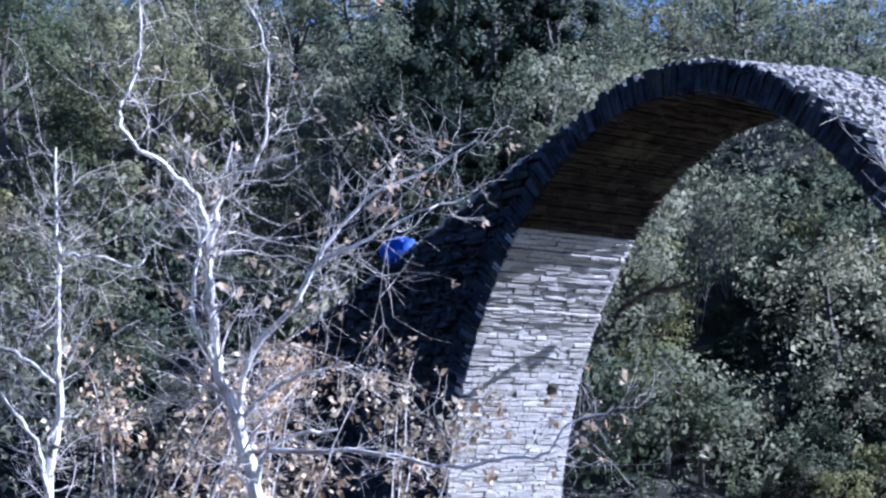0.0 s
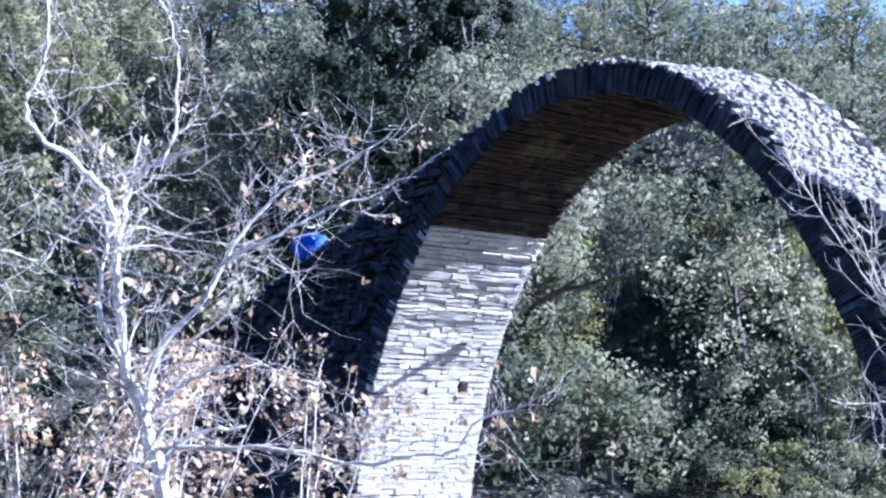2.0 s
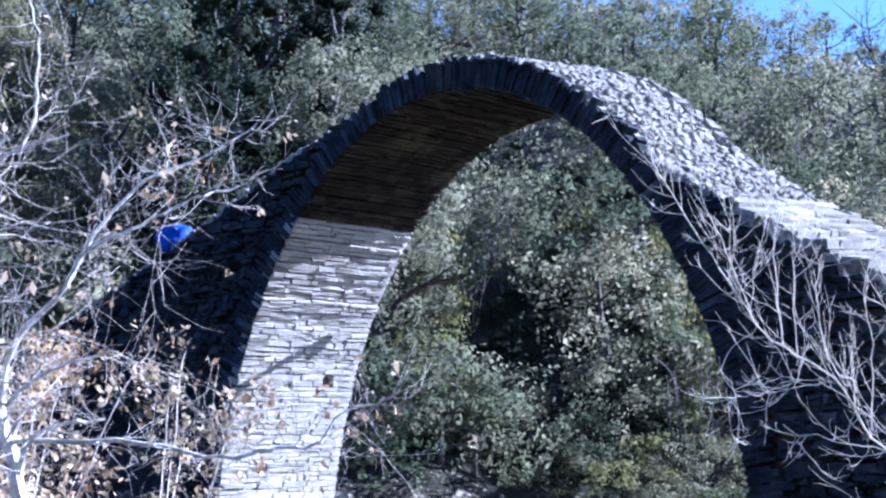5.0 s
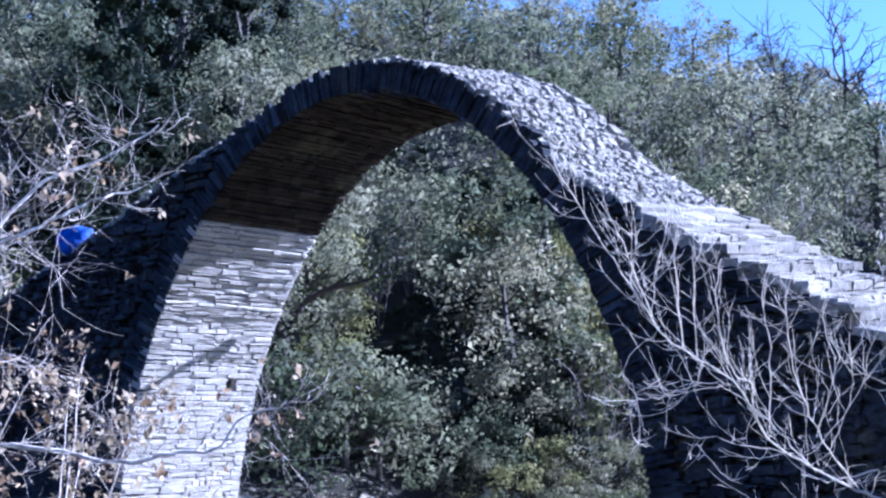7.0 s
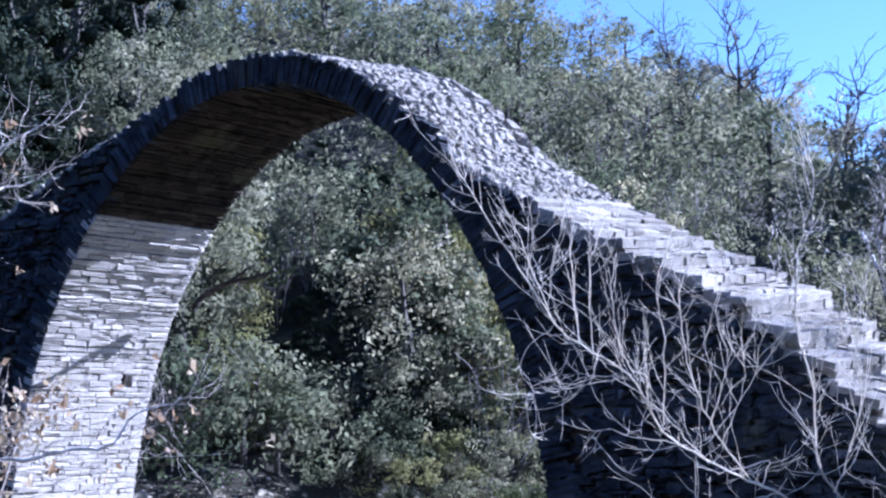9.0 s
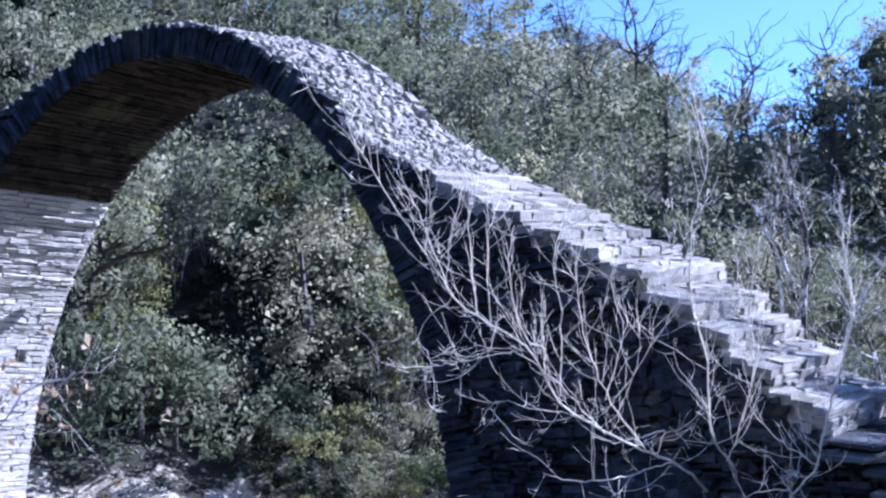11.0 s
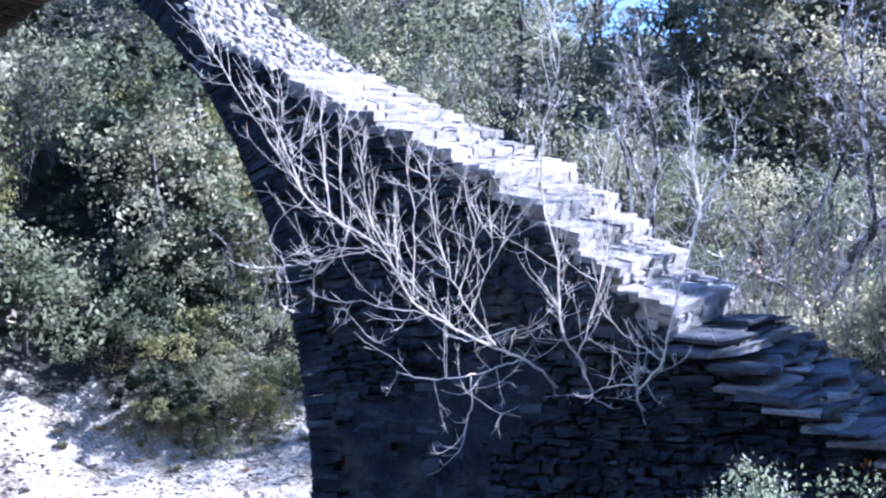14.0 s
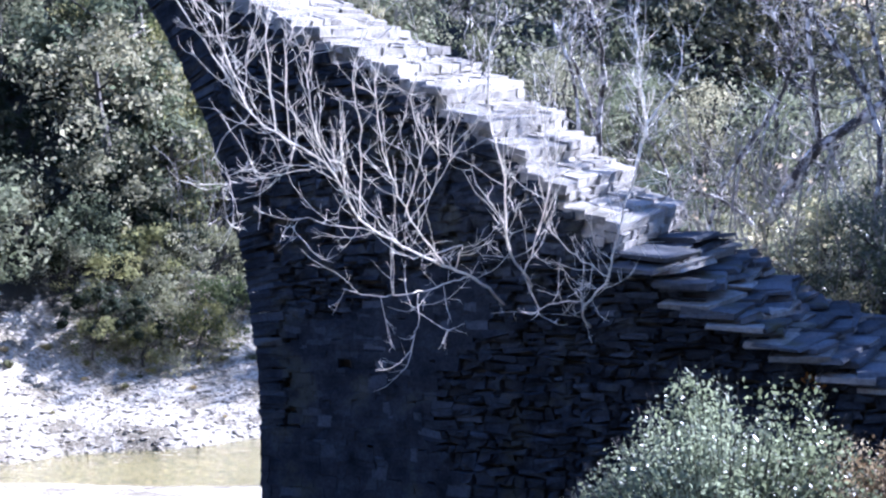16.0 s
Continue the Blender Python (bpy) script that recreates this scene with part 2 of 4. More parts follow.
def tube(geo, pts, r0, r1, sides=6):
    p = np.asarray(pts, float)
    n = len(p)
    d = np.gradient(p, axis=0)
    d /= np.linalg.norm(d, axis=1)[:, None] + 1e-9
    ref = np.array([0.31, 0.83, 0.46])
    u = np.cross(d, ref)
    u /= np.linalg.norm(u, axis=1)[:, None] + 1e-9
    w = np.cross(d, u)
    r = np.linspace(r0, r1, n)
    ang = np.arange(sides) * 2 * np.pi / sides
    ring = p[:, None] + r[:, None, None] * (u[:, None] * np.cos(ang)[None, :, None] + w[:, None] * np.sin(ang)[None, :, None])
    f = []
    for i in range(n - 1):
        for j in range(sides):
            k = (j + 1) % sides
            f.append((i * sides + j, i * sides + k, (i + 1) * sides + k, (i + 1) * sides + j))
    f.append(tuple(range((n - 1) * sides, n * sides)))
    geo.add(ring, f)


def unit(v):
    return v / (np.linalg.norm(v) + 1e-9)


def twig_path(start, way, length, n=4, wander=0.25, lift=0.25):
    p, d = [np.asarray(start, float)], unit(np.asarray(way, float))
    for _ in range(n):
        d = unit(d + rng.normal(0, wander, 3) + np.array([0, 0, lift]))
        p.append(p[-1] + d * length / n)
    return np.array(p)


def leaves(geo, centres, size, spread=0.35, up=0.4, facing=None):
    """Many small pointed leaves, each a folded rhombus."""
    c = np.asarray(centres, float)
    n = len(c)
    a = rng.normal(0, 1, (n, 3))
    a /= np.linalg.norm(a, axis=1)[:, None]
    nn = rng.normal(0, 1, (n, 3)) + np.array([0, 0, up])
    if facing is not None:
        nn = facing + rng.normal(0, 0.42, (n, 3)) + np.array([0, 0, 0.15])
        soft = facing + 0.35 * nn
        soft /= np.linalg.norm(soft, axis=1)[:, None] + 1e-9
        geo.normals.append(np.repeat(soft, 4, axis=0))
        a = np.cross(nn, a)
        a /= np.linalg.norm(a, axis=1)[:, None] + 1e-9
    b = np.cross(a, nn)
    b /= np.linalg.norm(b, axis=1)[:, None] + 1e-9
    s = size * (1 + spread * rng.normal(0, 1, n)).clip(0.4, 2)[:, None]
    q = np.stack([c - a * s * 0.6, c + b * s * 0.32, c + a * s * 0.6, c - b * s * 0.32], 1)
    base = geo.n
    geo.v.append(q.reshape(-1, 3))
    geo.f += [(base + 4 * i, base + 4 * i + 1, base + 4 * i + 2, base + 4 * i + 3) for i in range(n)]
    geo.n += 4 * n


# ---- the lie of the land ----
def step01(t):
    t = np.clip(t, 0, 1)
    return t * t * (3 - 2 * t)


def bank_width(y):
    return 2.5 + 2.5 * step01(np.asarray(y, float) / 10)


def ground_z(x, y):
    x, y = np.asarray(x, float), np.asarray(y, float)
    xl = -24.4 + 0.85 * np.maximum(0, y - 7) + 0.3 * np.minimum(0, y)
    xr = -11.6 - 5.2 * step01((y + 2) / 4) + 0.85 * np.maximum(0, y - 6.5) + 0.3 * np.minimum(0, y)
    wob = 0.35 * np.sin(0.9 * x + 1.3 * y) + 0.25 * np.sin(2.1 * y - 0.7 * x + 1)
    d = (xl - x) * 0.76 + wob * 0.5
    b = bank_width(y)
    hb = 1.6 + 1.7 * step01((-x - 23.5) / 6)
    left = np.where(d < b, hb * np.clip(d / b, 0, 1) ** 0.85, hb + 0.5 * (d - b))
    crest = 16 + np.minimum(0.57 * np.maximum(0, -x - 30), 17)
    left = np.where(left > crest - 4, crest - 4 + 4 * (1 - np.exp(-(np.maximum(left, crest - 4) - crest + 4) / 4)), left)
    e = (x - xr) * 0.76 + wob * 0.4
    front = 0.14 * e + 2.2 * step01((-y - 3) / 9) * step01(e / 5)
    # unseen slope added behind the eye to keep sky light off the wall
    front = front + 0.85 * np.hypot(np.maximum(0, x - 7 - 0.8 * np.maximum(0, y + 14)), np.minimum(0, y + 27))
    front = np.minimum(front, 60)
    behind = np.minimum(0.10 * e + 0.5 * np.maximum(0, e - 3.9), 3.4 + 0.03 * e)
    k = step01(y / 3.5)
    right = front * (1 - k) + behind * k
    bed = -0.35 + 0.08 * np.sin(1.7 * x + y)
    z = np.where(d > 0, left, np.where(e > 0, right, bed))
    near = np.maximum(d, e)
    z = np.where(near < 0, np.maximum(bed, -0.35 + 0.35 * np.exp(np.minimum(near, 0) * 1.2)), z)
    bar = np.minimum(np.minimum(5.75 + 0.28 * (x + 21.9) - y, 0.7 * (x + 23.2)), 0.6 * (y + 1.5))
    z = np.where(x < -11, np.maximum(z, np.clip(0.09 * bar + wob * 0.04, -0.35, 0.3)), z)
    return z + np.where(d > b, 0.35 * np.sin(0.55 * x + 0.2 * y) * np.sin(0.5 * y), 0)


def gz(x, y):
    return float(ground_z(x, y))


def build_ground():
    g = np.linspace(-1, 1, 211)
    xs = -22 + np.sign(g) * (42 * np.abs(g) + 1200 * np.abs(g) ** 7)
    ys = 12 + np.sign(g) * (42 * np.abs(g) + 1200 * np.abs(g) ** 7)
    X, Y = np.meshgrid(xs, ys)
    Z = ground_z(X, Y)
    n = len(g)
    i = np.arange(n - 1)
    a = (i[:, None] * n + i[None]).ravel()
    geo = Geo()
    geo.add(np.stack([X, Y, Z], -1), np.stack([a, a + 1, a + n + 1, a + n], 1).tolist())
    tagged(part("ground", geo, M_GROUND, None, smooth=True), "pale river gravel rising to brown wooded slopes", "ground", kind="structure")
    w = Geo()
    w.add([(-60, -80, 0), (60, -80, 0), (60, 70, 0), (-60, 70, 0)], [(0, 1, 2, 3)])
    water = part("water", w, M_WATER, None)
    water.visible_shadow = False
    tagged(water, "shallow greenish river water over gravel", "water", kind="structure")


build_ground()

# ---- the bridge ----
CX, HALF, RISE, SPRING, WIDE = -18.35, 6.4, 9.35, 2.5, 3.3


TOP_X = [-40, -30.7, -25.5, -24.2, -22.5, -20.6, -19.3, -18.7, -17.5, -16.2, -15.4, -14.8, -14.1, -12.05, -9.2, -7.6, -5.9, -4.6, -3.2, 2]
TOP_Z = [4.6, 7.9, 9.9, 10.46, 11.17, 11.79, 12.16, 12.4, 12.4, 11.94, 11.39, 10.88, 10.19, 9.02, 7.65, 6.45, 5.1, 4.3, 3.75, 2.6]


def top_z(x):
    return np.interp(x, TOP_X, TOP_Z)


def tilt(y):
    return 0.09 * np.asarray(y, float)


bridge = thing("stone_bridge", label="old grey limestone humpback bridge with one high arch", category="bridge")


def bridge_core():
    """The joint-filled inside, a few centimetres behind every stone face."""
    geo = Geo()
    xs = np.unique(np.concatenate([np.linspace(-40, 2, 85), CX + (HALF + 0.22) * np.cos(np.linspace(0, math.pi, 61))]))
    xs = np.unique(np.round(np.concatenate([xs, [CX - HALF - 0.221, CX + HALF + 0.221]]), 4))
    low = np.where(np.abs(xs - CX) <= HALF + 0.22, SPRING + (RISE + 0.22) * np.sqrt(np.clip(1 - ((xs - CX) / (HALF + 0.22)) ** 2, 0, 1)), -0.6)
    top = top_z(xs) - np.where(xs > -12.8, 0.24, 0.038)
    y0, y1 = 0.18, WIDE - 0.05
    n = len(xs)
    geo.add(np.concatenate([np.stack([xs, np.full(n, y), z + (tilt(y) if k else 0)], 1) for k, y, z in ((0, y0, low), (1, y0, top), (1, y1, top), (0, y1, low))]), [])
    for i in range(n - 1):
        for k in range(4):
            a, b = k * n + i, ((k + 1) % 4) * n + i
            geo.f.append((a, a + 1, b + 1, b))
    part("core", geo, M_CORE, bridge, "dark mortar between the stones")


bridge_core()


def pieces(name, stones, mat, parent):
    """One object for each stone."""
    for v, f in stones:
        g = Geo()
        g.add(v, f)
        part(name, g, mat, parent)


def face_stones():
    """Coursed rubble on the front face; the right-hand wall that the eye passes nearest is split stone by stone."""
    near, rest = [], Geo()
    z = -0.3
    while z < 12.4:
        h = 0.07 + 0.13 * rng.uniform() ** 1.5
        x = -36 + rng.uniform(0, 0.3)
        while x < 1.5:
            w = 0.10 + 0.34 * rng.uniform() ** 1.5
            hs = h * rng.uniform(0.72, 1.08)
            if z < SPRING and abs(x + w / 2 - CX) < HALF:
                x = CX + HALF
            xc, zc = x + w / 2, z + h / 2
            xi = max(0.0, abs(xc - CX) - 0.3 * w)
            ring = (xi / (HALF + 0.40)) ** 2 + ((zc - SPRING) / (RISE + 0.40)) ** 2 < 1 if zc > SPRING else abs(xc - CX) < HALF
            over = z + h > top_z(xc) - (0.04 if xc < -12.6 else 0.08)
            under = z + h < ground_z(xc, -0.05) - 0.1 or (abs(xc + 10.55) < 0.2 and abs(zc - 3.55) < 0.11)
            if not ring and not over and not under:
                smooth = xc < -8.6 + 0.5 * math.sin(zc * 1.7) and zc < 4.6 + 0.4 * math.sin(xc * 1.3)
                out = rng.uniform(0.0, 0.012) if smooth else rng.choice([-0.06, -0.03, 0.0, 0.01, 0.03, 0.07])
                v, f = block((xc, 0.2, zc + rng.normal(0, 0.012)), (1, 0, rng.normal(0, 0.06)), (rng.normal(0, 0.12), 0, 1), (0, -1, 0), w + (0.02 if smooth else -0.012), (h + 0.02) if smooth else hs - 0.008, 0.2 + out, 0.008 if smooth else 0.026, 0.008 if smooth else 0.03)
                near.append((xc, zc, v, f))
            x += w
        z += h
    near.sort(key=lambda s: abs(s[0] + 6.3) + 0.8 * abs(s[1] - 3.6))
    for xc, zc, v, f in near[290:]:
        rest.add(v, f)
    wall = tagged(part("face_masonry", rest, M_FACE, bridge, "coursed grey rubble masonry, toned for shade"), kind="stuff")
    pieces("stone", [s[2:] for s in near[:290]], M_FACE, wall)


def ring_stones():
    """Thin voussoirs standing round the front of the arch, and the courses of its underside."""
    ang = 0.0
    while ang < math.pi:
        x, z = CX + HALF * math.cos(ang), SPRING + RISE * math.sin(ang)
        tx, tz = -HALF * math.sin(ang), RISE * math.cos(ang)
        ln = math.hypot(tx, tz)
        tx, tz = tx / ln, tz / ln
        nx, nz = (tz, -tx)
        w = rng.uniform(0.06, 0.15)
        depth = rng.uniform(0.40, 0.60)
        g = Geo()
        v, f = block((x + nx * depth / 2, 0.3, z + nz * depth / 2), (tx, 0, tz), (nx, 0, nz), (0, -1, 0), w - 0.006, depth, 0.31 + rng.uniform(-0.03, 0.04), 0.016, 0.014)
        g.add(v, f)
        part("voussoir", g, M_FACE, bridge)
        ang += w / ln
    rest, vault, quoins = Geo(), Geo(), Geo()
    pier = []
    # underside, course by course, from the left springing over to the right one
    path = [(CX - HALF, zz) for zz in np.arange(-0.3, SPRING, 0.13)]
    a = math.pi
    while a > 0:
        path.append((CX + HALF * math.cos(a), SPRING + RISE * math.sin(a)))
        a -= rng.uniform(0.09, 0.15) / math.hypot(HALF * math.sin(a), RISE * math.cos(a))
    path += [(CX + HALF, zz) for zz in np.arange(SPRING, -0.3, -0.13)]
    for (x0, z0), (x1, z1) in zip(path, path[1:]):
        t = unit(np.array([x1 - x0, 0, z1 - z0]))
        n = np.array([t[2], 0, -t[0]])
        h = math.hypot(x1 - x0, z1 - z0)
        # the shade-dark vault stone takes over where sunlight on the underside ends
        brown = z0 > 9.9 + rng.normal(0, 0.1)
        jut = rng.uniform(0, 0.05) if z0 > 7.2 else rng.uniform(0, 0.014)
        joint = 0.022 if z0 > 6.0 else 0.01
        y = 0.0 if x1 < CX else 0.03
        while y < WIDE - 0.05:
            w = min(rng.uniform(0.18, 0.7), WIDE - y)
            if WIDE - y - w < 0.15:
                w = WIDE - y
            hole = False
            if x0 < CX - 3 and 6.42 < z0 < 6.66:
                if y < 2.38 < y + w:
                    w = 2.38 - y
                elif 2.37 < y < 2.6:
                    w, hole = 0.27, True
            proud = jut + rng.uniform(0.0, 0.014)
            if not hole:
                v, f = block(np.array([(x0 + x1) / 2, y + w / 2, (z0 + z1) / 2]) - n * 0.24, t, (0, 1, 0), n, h - joint * rng.uniform(0.5, 1.4), w - 0.006, 0.24 + proud, 0.01, 0.014)
                if x0 > CX and y < 0.1:
                    quoins.add(v, f)
                elif x0 < CX and 5.2 < z0 < 9.0 and len(pier) < 295:
                    pier.append((v, f))
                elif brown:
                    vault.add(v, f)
                else:
                    rest.add(v, f)
            y += w
    tagged(part("edge_masonry", quoins, M_FACE, bridge, "edge stones of the pier, toned dark for shade"), kind="stuff")
    tagged(part("vault_lining", vault, M_VAULT, bridge, "brown-stained thin stones of the vault, darkened for shade"), kind="stuff")
    lining = tagged(part("arch_underside", rest, M_PIER, bridge, "thin flat courses lining the arch"), kind="stuff")
    pieces("pier_stone", pier, M_PIER, lining)


def deck_stones():
    """Rough cobbles over the hump, long shallow steps of slabs down the right-hand ramp."""
    cob = Geo()
    x = -36.0
    while x < -12.6:
        w = rng.uniform(0.07, 0.13)
        s = math.atan2(top_z(x + w) - top_z(x), w)
        y = 0.05
        while y < WIDE:
            l = rng.uniform(0.07, 0.20)
            c = (x + w / 2 + rng.normal(0, 0.035), y + l / 2, top_z(x + w / 2) + tilt(y) - 0.12)
            v, f = block(c, (math.cos(s), 0, math.sin(s)), (0, 1, 0.09), (-math.sin(s), 0, math.cos(s)), w / max(0.4, math.cos(s)) - 0.004, l * rng.uniform(0.9, 1.0) - 0.003, 0.11 + rng.choice([-0.01, -0.004, 0.0, 0.004, 0.012]), 0.012, 0.028)
            cob.add(v, f)
            y += l
        x += w
    tagged(part("cobbles", cob, M_DECK, bridge, "bleached rough cobbles over the hump"), kind="stuff")
    worn, slabs = Geo(), ([], [])
    x = -12.6
    while x < 1.0:
        ruin, upper = x > -6.4, x < -11.4
        run = rng.uniform(0.34, 0.60) if ruin else rng.uniform(0.2, 0.32) if upper else rng.uniform(0.19, 0.31)
        z = float(top_z(x + run * 0.45))
        if not ruin and not upper:
            z = 0.5 * z + 0.5 * float(top_z(0.64 * math.floor(x / 0.64) + 0.34))
        grade = 0.0 if ruin else (0.55 if upper else 0.25) * (float(top_z(x + run)) - float(top_z(x))) / run
        deep = 0.0
        for layer in range(3 if ruin else 1 if upper else 3):
            high = rng.uniform(0.11, 0.15)
            y = rng.uniform(-0.40, 0.1) if ruin else rng.uniform(-0.02, 0.1) + 0.05 * (layer > 0)
            while y < WIDE - 0.1:
                l = min(rng.uniform(0.45, 1.3) if ruin else rng.uniform(0.22, 0.9), WIDE + 0.05 - y)
                yaw = rng.normal(0, 0.2 if ruin else 0.03)
                thick = rng.uniform(0.05, 0.09) if ruin else 0.25 if upper else high
                drop = 0.085 * layer if ruin else deep
                zz = z + tilt(y + l / 2) - thick + rng.normal(0, 0.03 if ruin else 0.007) - drop
                c = (x + run / 2 + rng.normal(0, 0.07 if ruin else 0.014) + (0.1 * layer if ruin else rng.uniform(-0.025, 0.012) * (layer > 0)), y + l / 2, zz)
                v, f = block(c, (math.cos(yaw), math.sin(yaw), grade + rng.normal(0, 0.04 if ruin else 0.015)), (-math.sin(yaw), math.cos(yaw), 0.09 + rng.normal(0, 0.03 if ruin else 0.012)), (-grade, 0, 1), run * math.hypot(1, grade) + (0.22 if ruin else 0.05), l - 0.010, thick, 0.02 if ruin else 0.012, 0.03 if ruin else 0.016)
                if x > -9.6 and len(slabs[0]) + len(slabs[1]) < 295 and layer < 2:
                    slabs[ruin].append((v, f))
                else:
                    worn.add(v, f)
                y += l
            deep += high
        x += run
    steps = tagged(part("step_masonry", worn, M_DECK, bridge, "worn stones of the shallow upper steps"), kind="stuff")
    pieces("step_slab", slabs[0], M_DECK, steps)
    # broken lower slabs get the shade-coloured stone
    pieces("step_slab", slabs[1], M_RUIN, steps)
    edge = Geo()
    x = -30
    while x < -12.9:
        w = rng.uniform(0.1, 0.34)
        s = math.atan2(top_z(x + w) - top_z(x), w)
        v, f = block((x + w / 2, WIDE - 0.1, top_z(x + w / 2) + tilt(WIDE) - 0.12), (math.cos(s), 0, math.sin(s)), (0, 1, 0), (-math.sin(s), 0, math.cos(s)), w - 0.01, rng.uniform(0.18, 0.34), 0.11 + 0.05 * rng.uniform() ** 2, 0.025, 0.035)
        edge.add(v, f)
        x += w
    tagged(part("kerb", edge, M_DECK, bridge, "low rough kerb of edge stones"), kind="stuff")


# ---- trees ----
def ball(level):
    bm = bmesh.new()
    bmesh.ops.create_icosphere(bm, subdivisions=level, radius=1)
    v, f = np.array([p.co[:] for p in bm.verts]), [tuple(p.index for p in q.verts) for q in bm.faces]
    bm.free()
    return v, f


BALL_V, BALL_F = ball(2)
ROCK_V, ROCK_F = ball(1)


def crown_tree(name, label, height, radius, n_leaf, size, leaf, seed, n=15, dense=0.0):
    """An evergreen: tapered trunk, forking limbs, and a crown of lumpy twig masses clothed in small leaves, with gaps between them."""
    global rng
    rng = np.random.default_rng(seed)
    ob = thing(name, label=label, category="tree", group="evergreen trees on the slopes")
    wood, limbs, crown, inner = Geo(), Geo(), Geo(), Geo()
    top = np.array([rng.normal(0, 0.3), rng.normal(0, 0.3), height * 0.72])
    stem = smooth_line([(0, 0, -0.4), (rng.normal(0, 0.1), rng.normal(0, 0.1), height * 0.3), top * [0.7, 0.7, 0.7], top], 4)
    tube(wood, stem, 0.035 * height, 0.012 * height, 6)
    clumps = [(top + [0, 0, height * 0.06], radius * 0.36, 1.0), (top + [0, 0, height * 0.16], radius * 0.26, 0.6)]
    for i in range(n):
        k = (i + 0.5) / n
        zc = height * (0.07 + 0.87 * k)
        rr = radius * (0.25 + 0.85 * math.sin(math.pi * min(1, 0.25 + 0.75 * k)) ** 0.8) * rng.uniform(0.5, 1.0)
        a = i * 2.399 + rng.normal(0, 0.4)
        c = np.array([rr * math.cos(a), rr * math.sin(a), zc + rng.normal(0, 0.2)])
        s = stem[int(len(stem) * min(0.95, 0.25 + 0.65 * k))]
        mid = (s + c) / 2 + np.array([0, 0, -0.15 * rr])
        tube(limbs, [s, mid, c], 0.010 * height, 0.003 * height, 3)
        r = rng.uniform(0.55, 1.1) * radius * 0.38
        clumps.append((c, r, 1.0))
        for _ in range(2):
            clumps.append((c + unit(rng.normal(0, 1, 3) + [0, 0, 0.3]) * r * rng.uniform(0.7, 1.1), r * rng.uniform(0.35, 0.6), 0.35))
    total = sum(w for _, _, w in clumps)
    for c, r, w in clumps:
        if w > 0.5 and dense:
            q = BALL_V
            bumps = np.array([noise.noise(Vector(p * 2.3) + Vector(c)) for p in q])
            inner.add(c + q * (r * dense * (1 + 0.95 * bumps))[:, None] * np.array([1, 1, 0.72]), BALL_F)
        per = max(6, int(n_leaf * w / total))
        d = rng.normal(0, 1, (per, 3)) + [0, 0, 0.25]
        d /= np.linalg.norm(d, axis=1)[:, None]
        q = c + d * (r * np.where(rng.uniform(size=per) < 0.12, rng.uniform(1.0, 1.45, per), rng.uniform(0.5, 1.1, per)))[:, None] * np.array([1, 1, 0.72])
        leaves(crown, q, size, facing=d)
    part("trunk", wood, M_BARK, ob)
    tagged(part("branchwork", limbs, M_BARK, ob), kind="stuff")
    if dense:
        tagged(part("inner_foliage", inner, inner_mat(leaf.name), ob, "shaded twiggy inside of the crown", True), kind="stuff")
    tagged(part("crown", crown, leaf, ob), kind="stuff")
    return ob


def bare_tree(name, label, height, radius, seed, mat, n=26, stems=1, thick=0.03, cat="tree", group="", hh=None):
    """A leafless tree or shrub of limbs, branches and twigs."""
    global rng
    rng = np.random.default_rng(seed)
    ob = thing(name, label=label, category=cat, group=group)
    wood, fine = Geo(), Geo()
    hh = hh or min(height, 4.0)
    for s in range(stems):
        a = rng.uniform(0, 6.28)
        lean = 0.0 if stems == 1 else rng.uniform(0.1, 0.45)
        top = np.array([math.cos(a) * lean * height, math.sin(a) * lean * height, height * rng.uniform(0.75, 1.0)])
        stem = smooth_line([(0, 0, -0.3), top * 0.4 + rng.normal(0, 0.05 * height, 3), top * 0.75 + rng.normal(0, 0.04 * height, 3), top], 5)
        tube(wood, stem, thick * height / stems ** 0.4, 0.003 * height, 6)
        for i in range(n // stems):
            k = rng.uniform(0.22, 0.98)
            p = stem[int(k * (len(stem) - 1))]
            way = np.array([*rng.normal(0, 1, 2), rng.uniform(0.1, 0.9)])
            ln = radius * rng.uniform(0.5, 1.1) * (1.15 - 0.6 * k)
            br = twig_path(p, way, ln, 5, 0.28, 0.15)
            tube(wood, br, 0.0045 * hh * (1.2 - k * 0.7), 0.0016 * hh, 4)
            for j in range(4):
                q = br[rng.integers(1, len(br))]
                tw = twig_path(q, way + rng.normal(0, 0.8, 3), ln * rng.uniform(0.25, 0.5), 3, 0.3, 0.2)
                tube(fine, tw, 0.0016 * hh, 0.0009 * hh, 3)
                for _ in range(1):
                    tube(fine, twig_path(tw[rng.integers(1, 4)], way + rng.normal(0, 1, 3), ln * 0.2, 2, 0.3, 0.2), 0.0011 * hh, 0.0006 * hh, 3)
    tagged(part("branchwork", wood, mat, ob), kind="stuff")
    tagged(part("twigwork", fine, mat, ob), kind="stuff")
    return ob


def scaled(x, y, s, turn, sink=0.1, sz=1.0):
    return pose(x, y, gz(x, y) - sink, 0, 0, turn) @ Matrix.Diagonal((s, s, s * sz, 1))


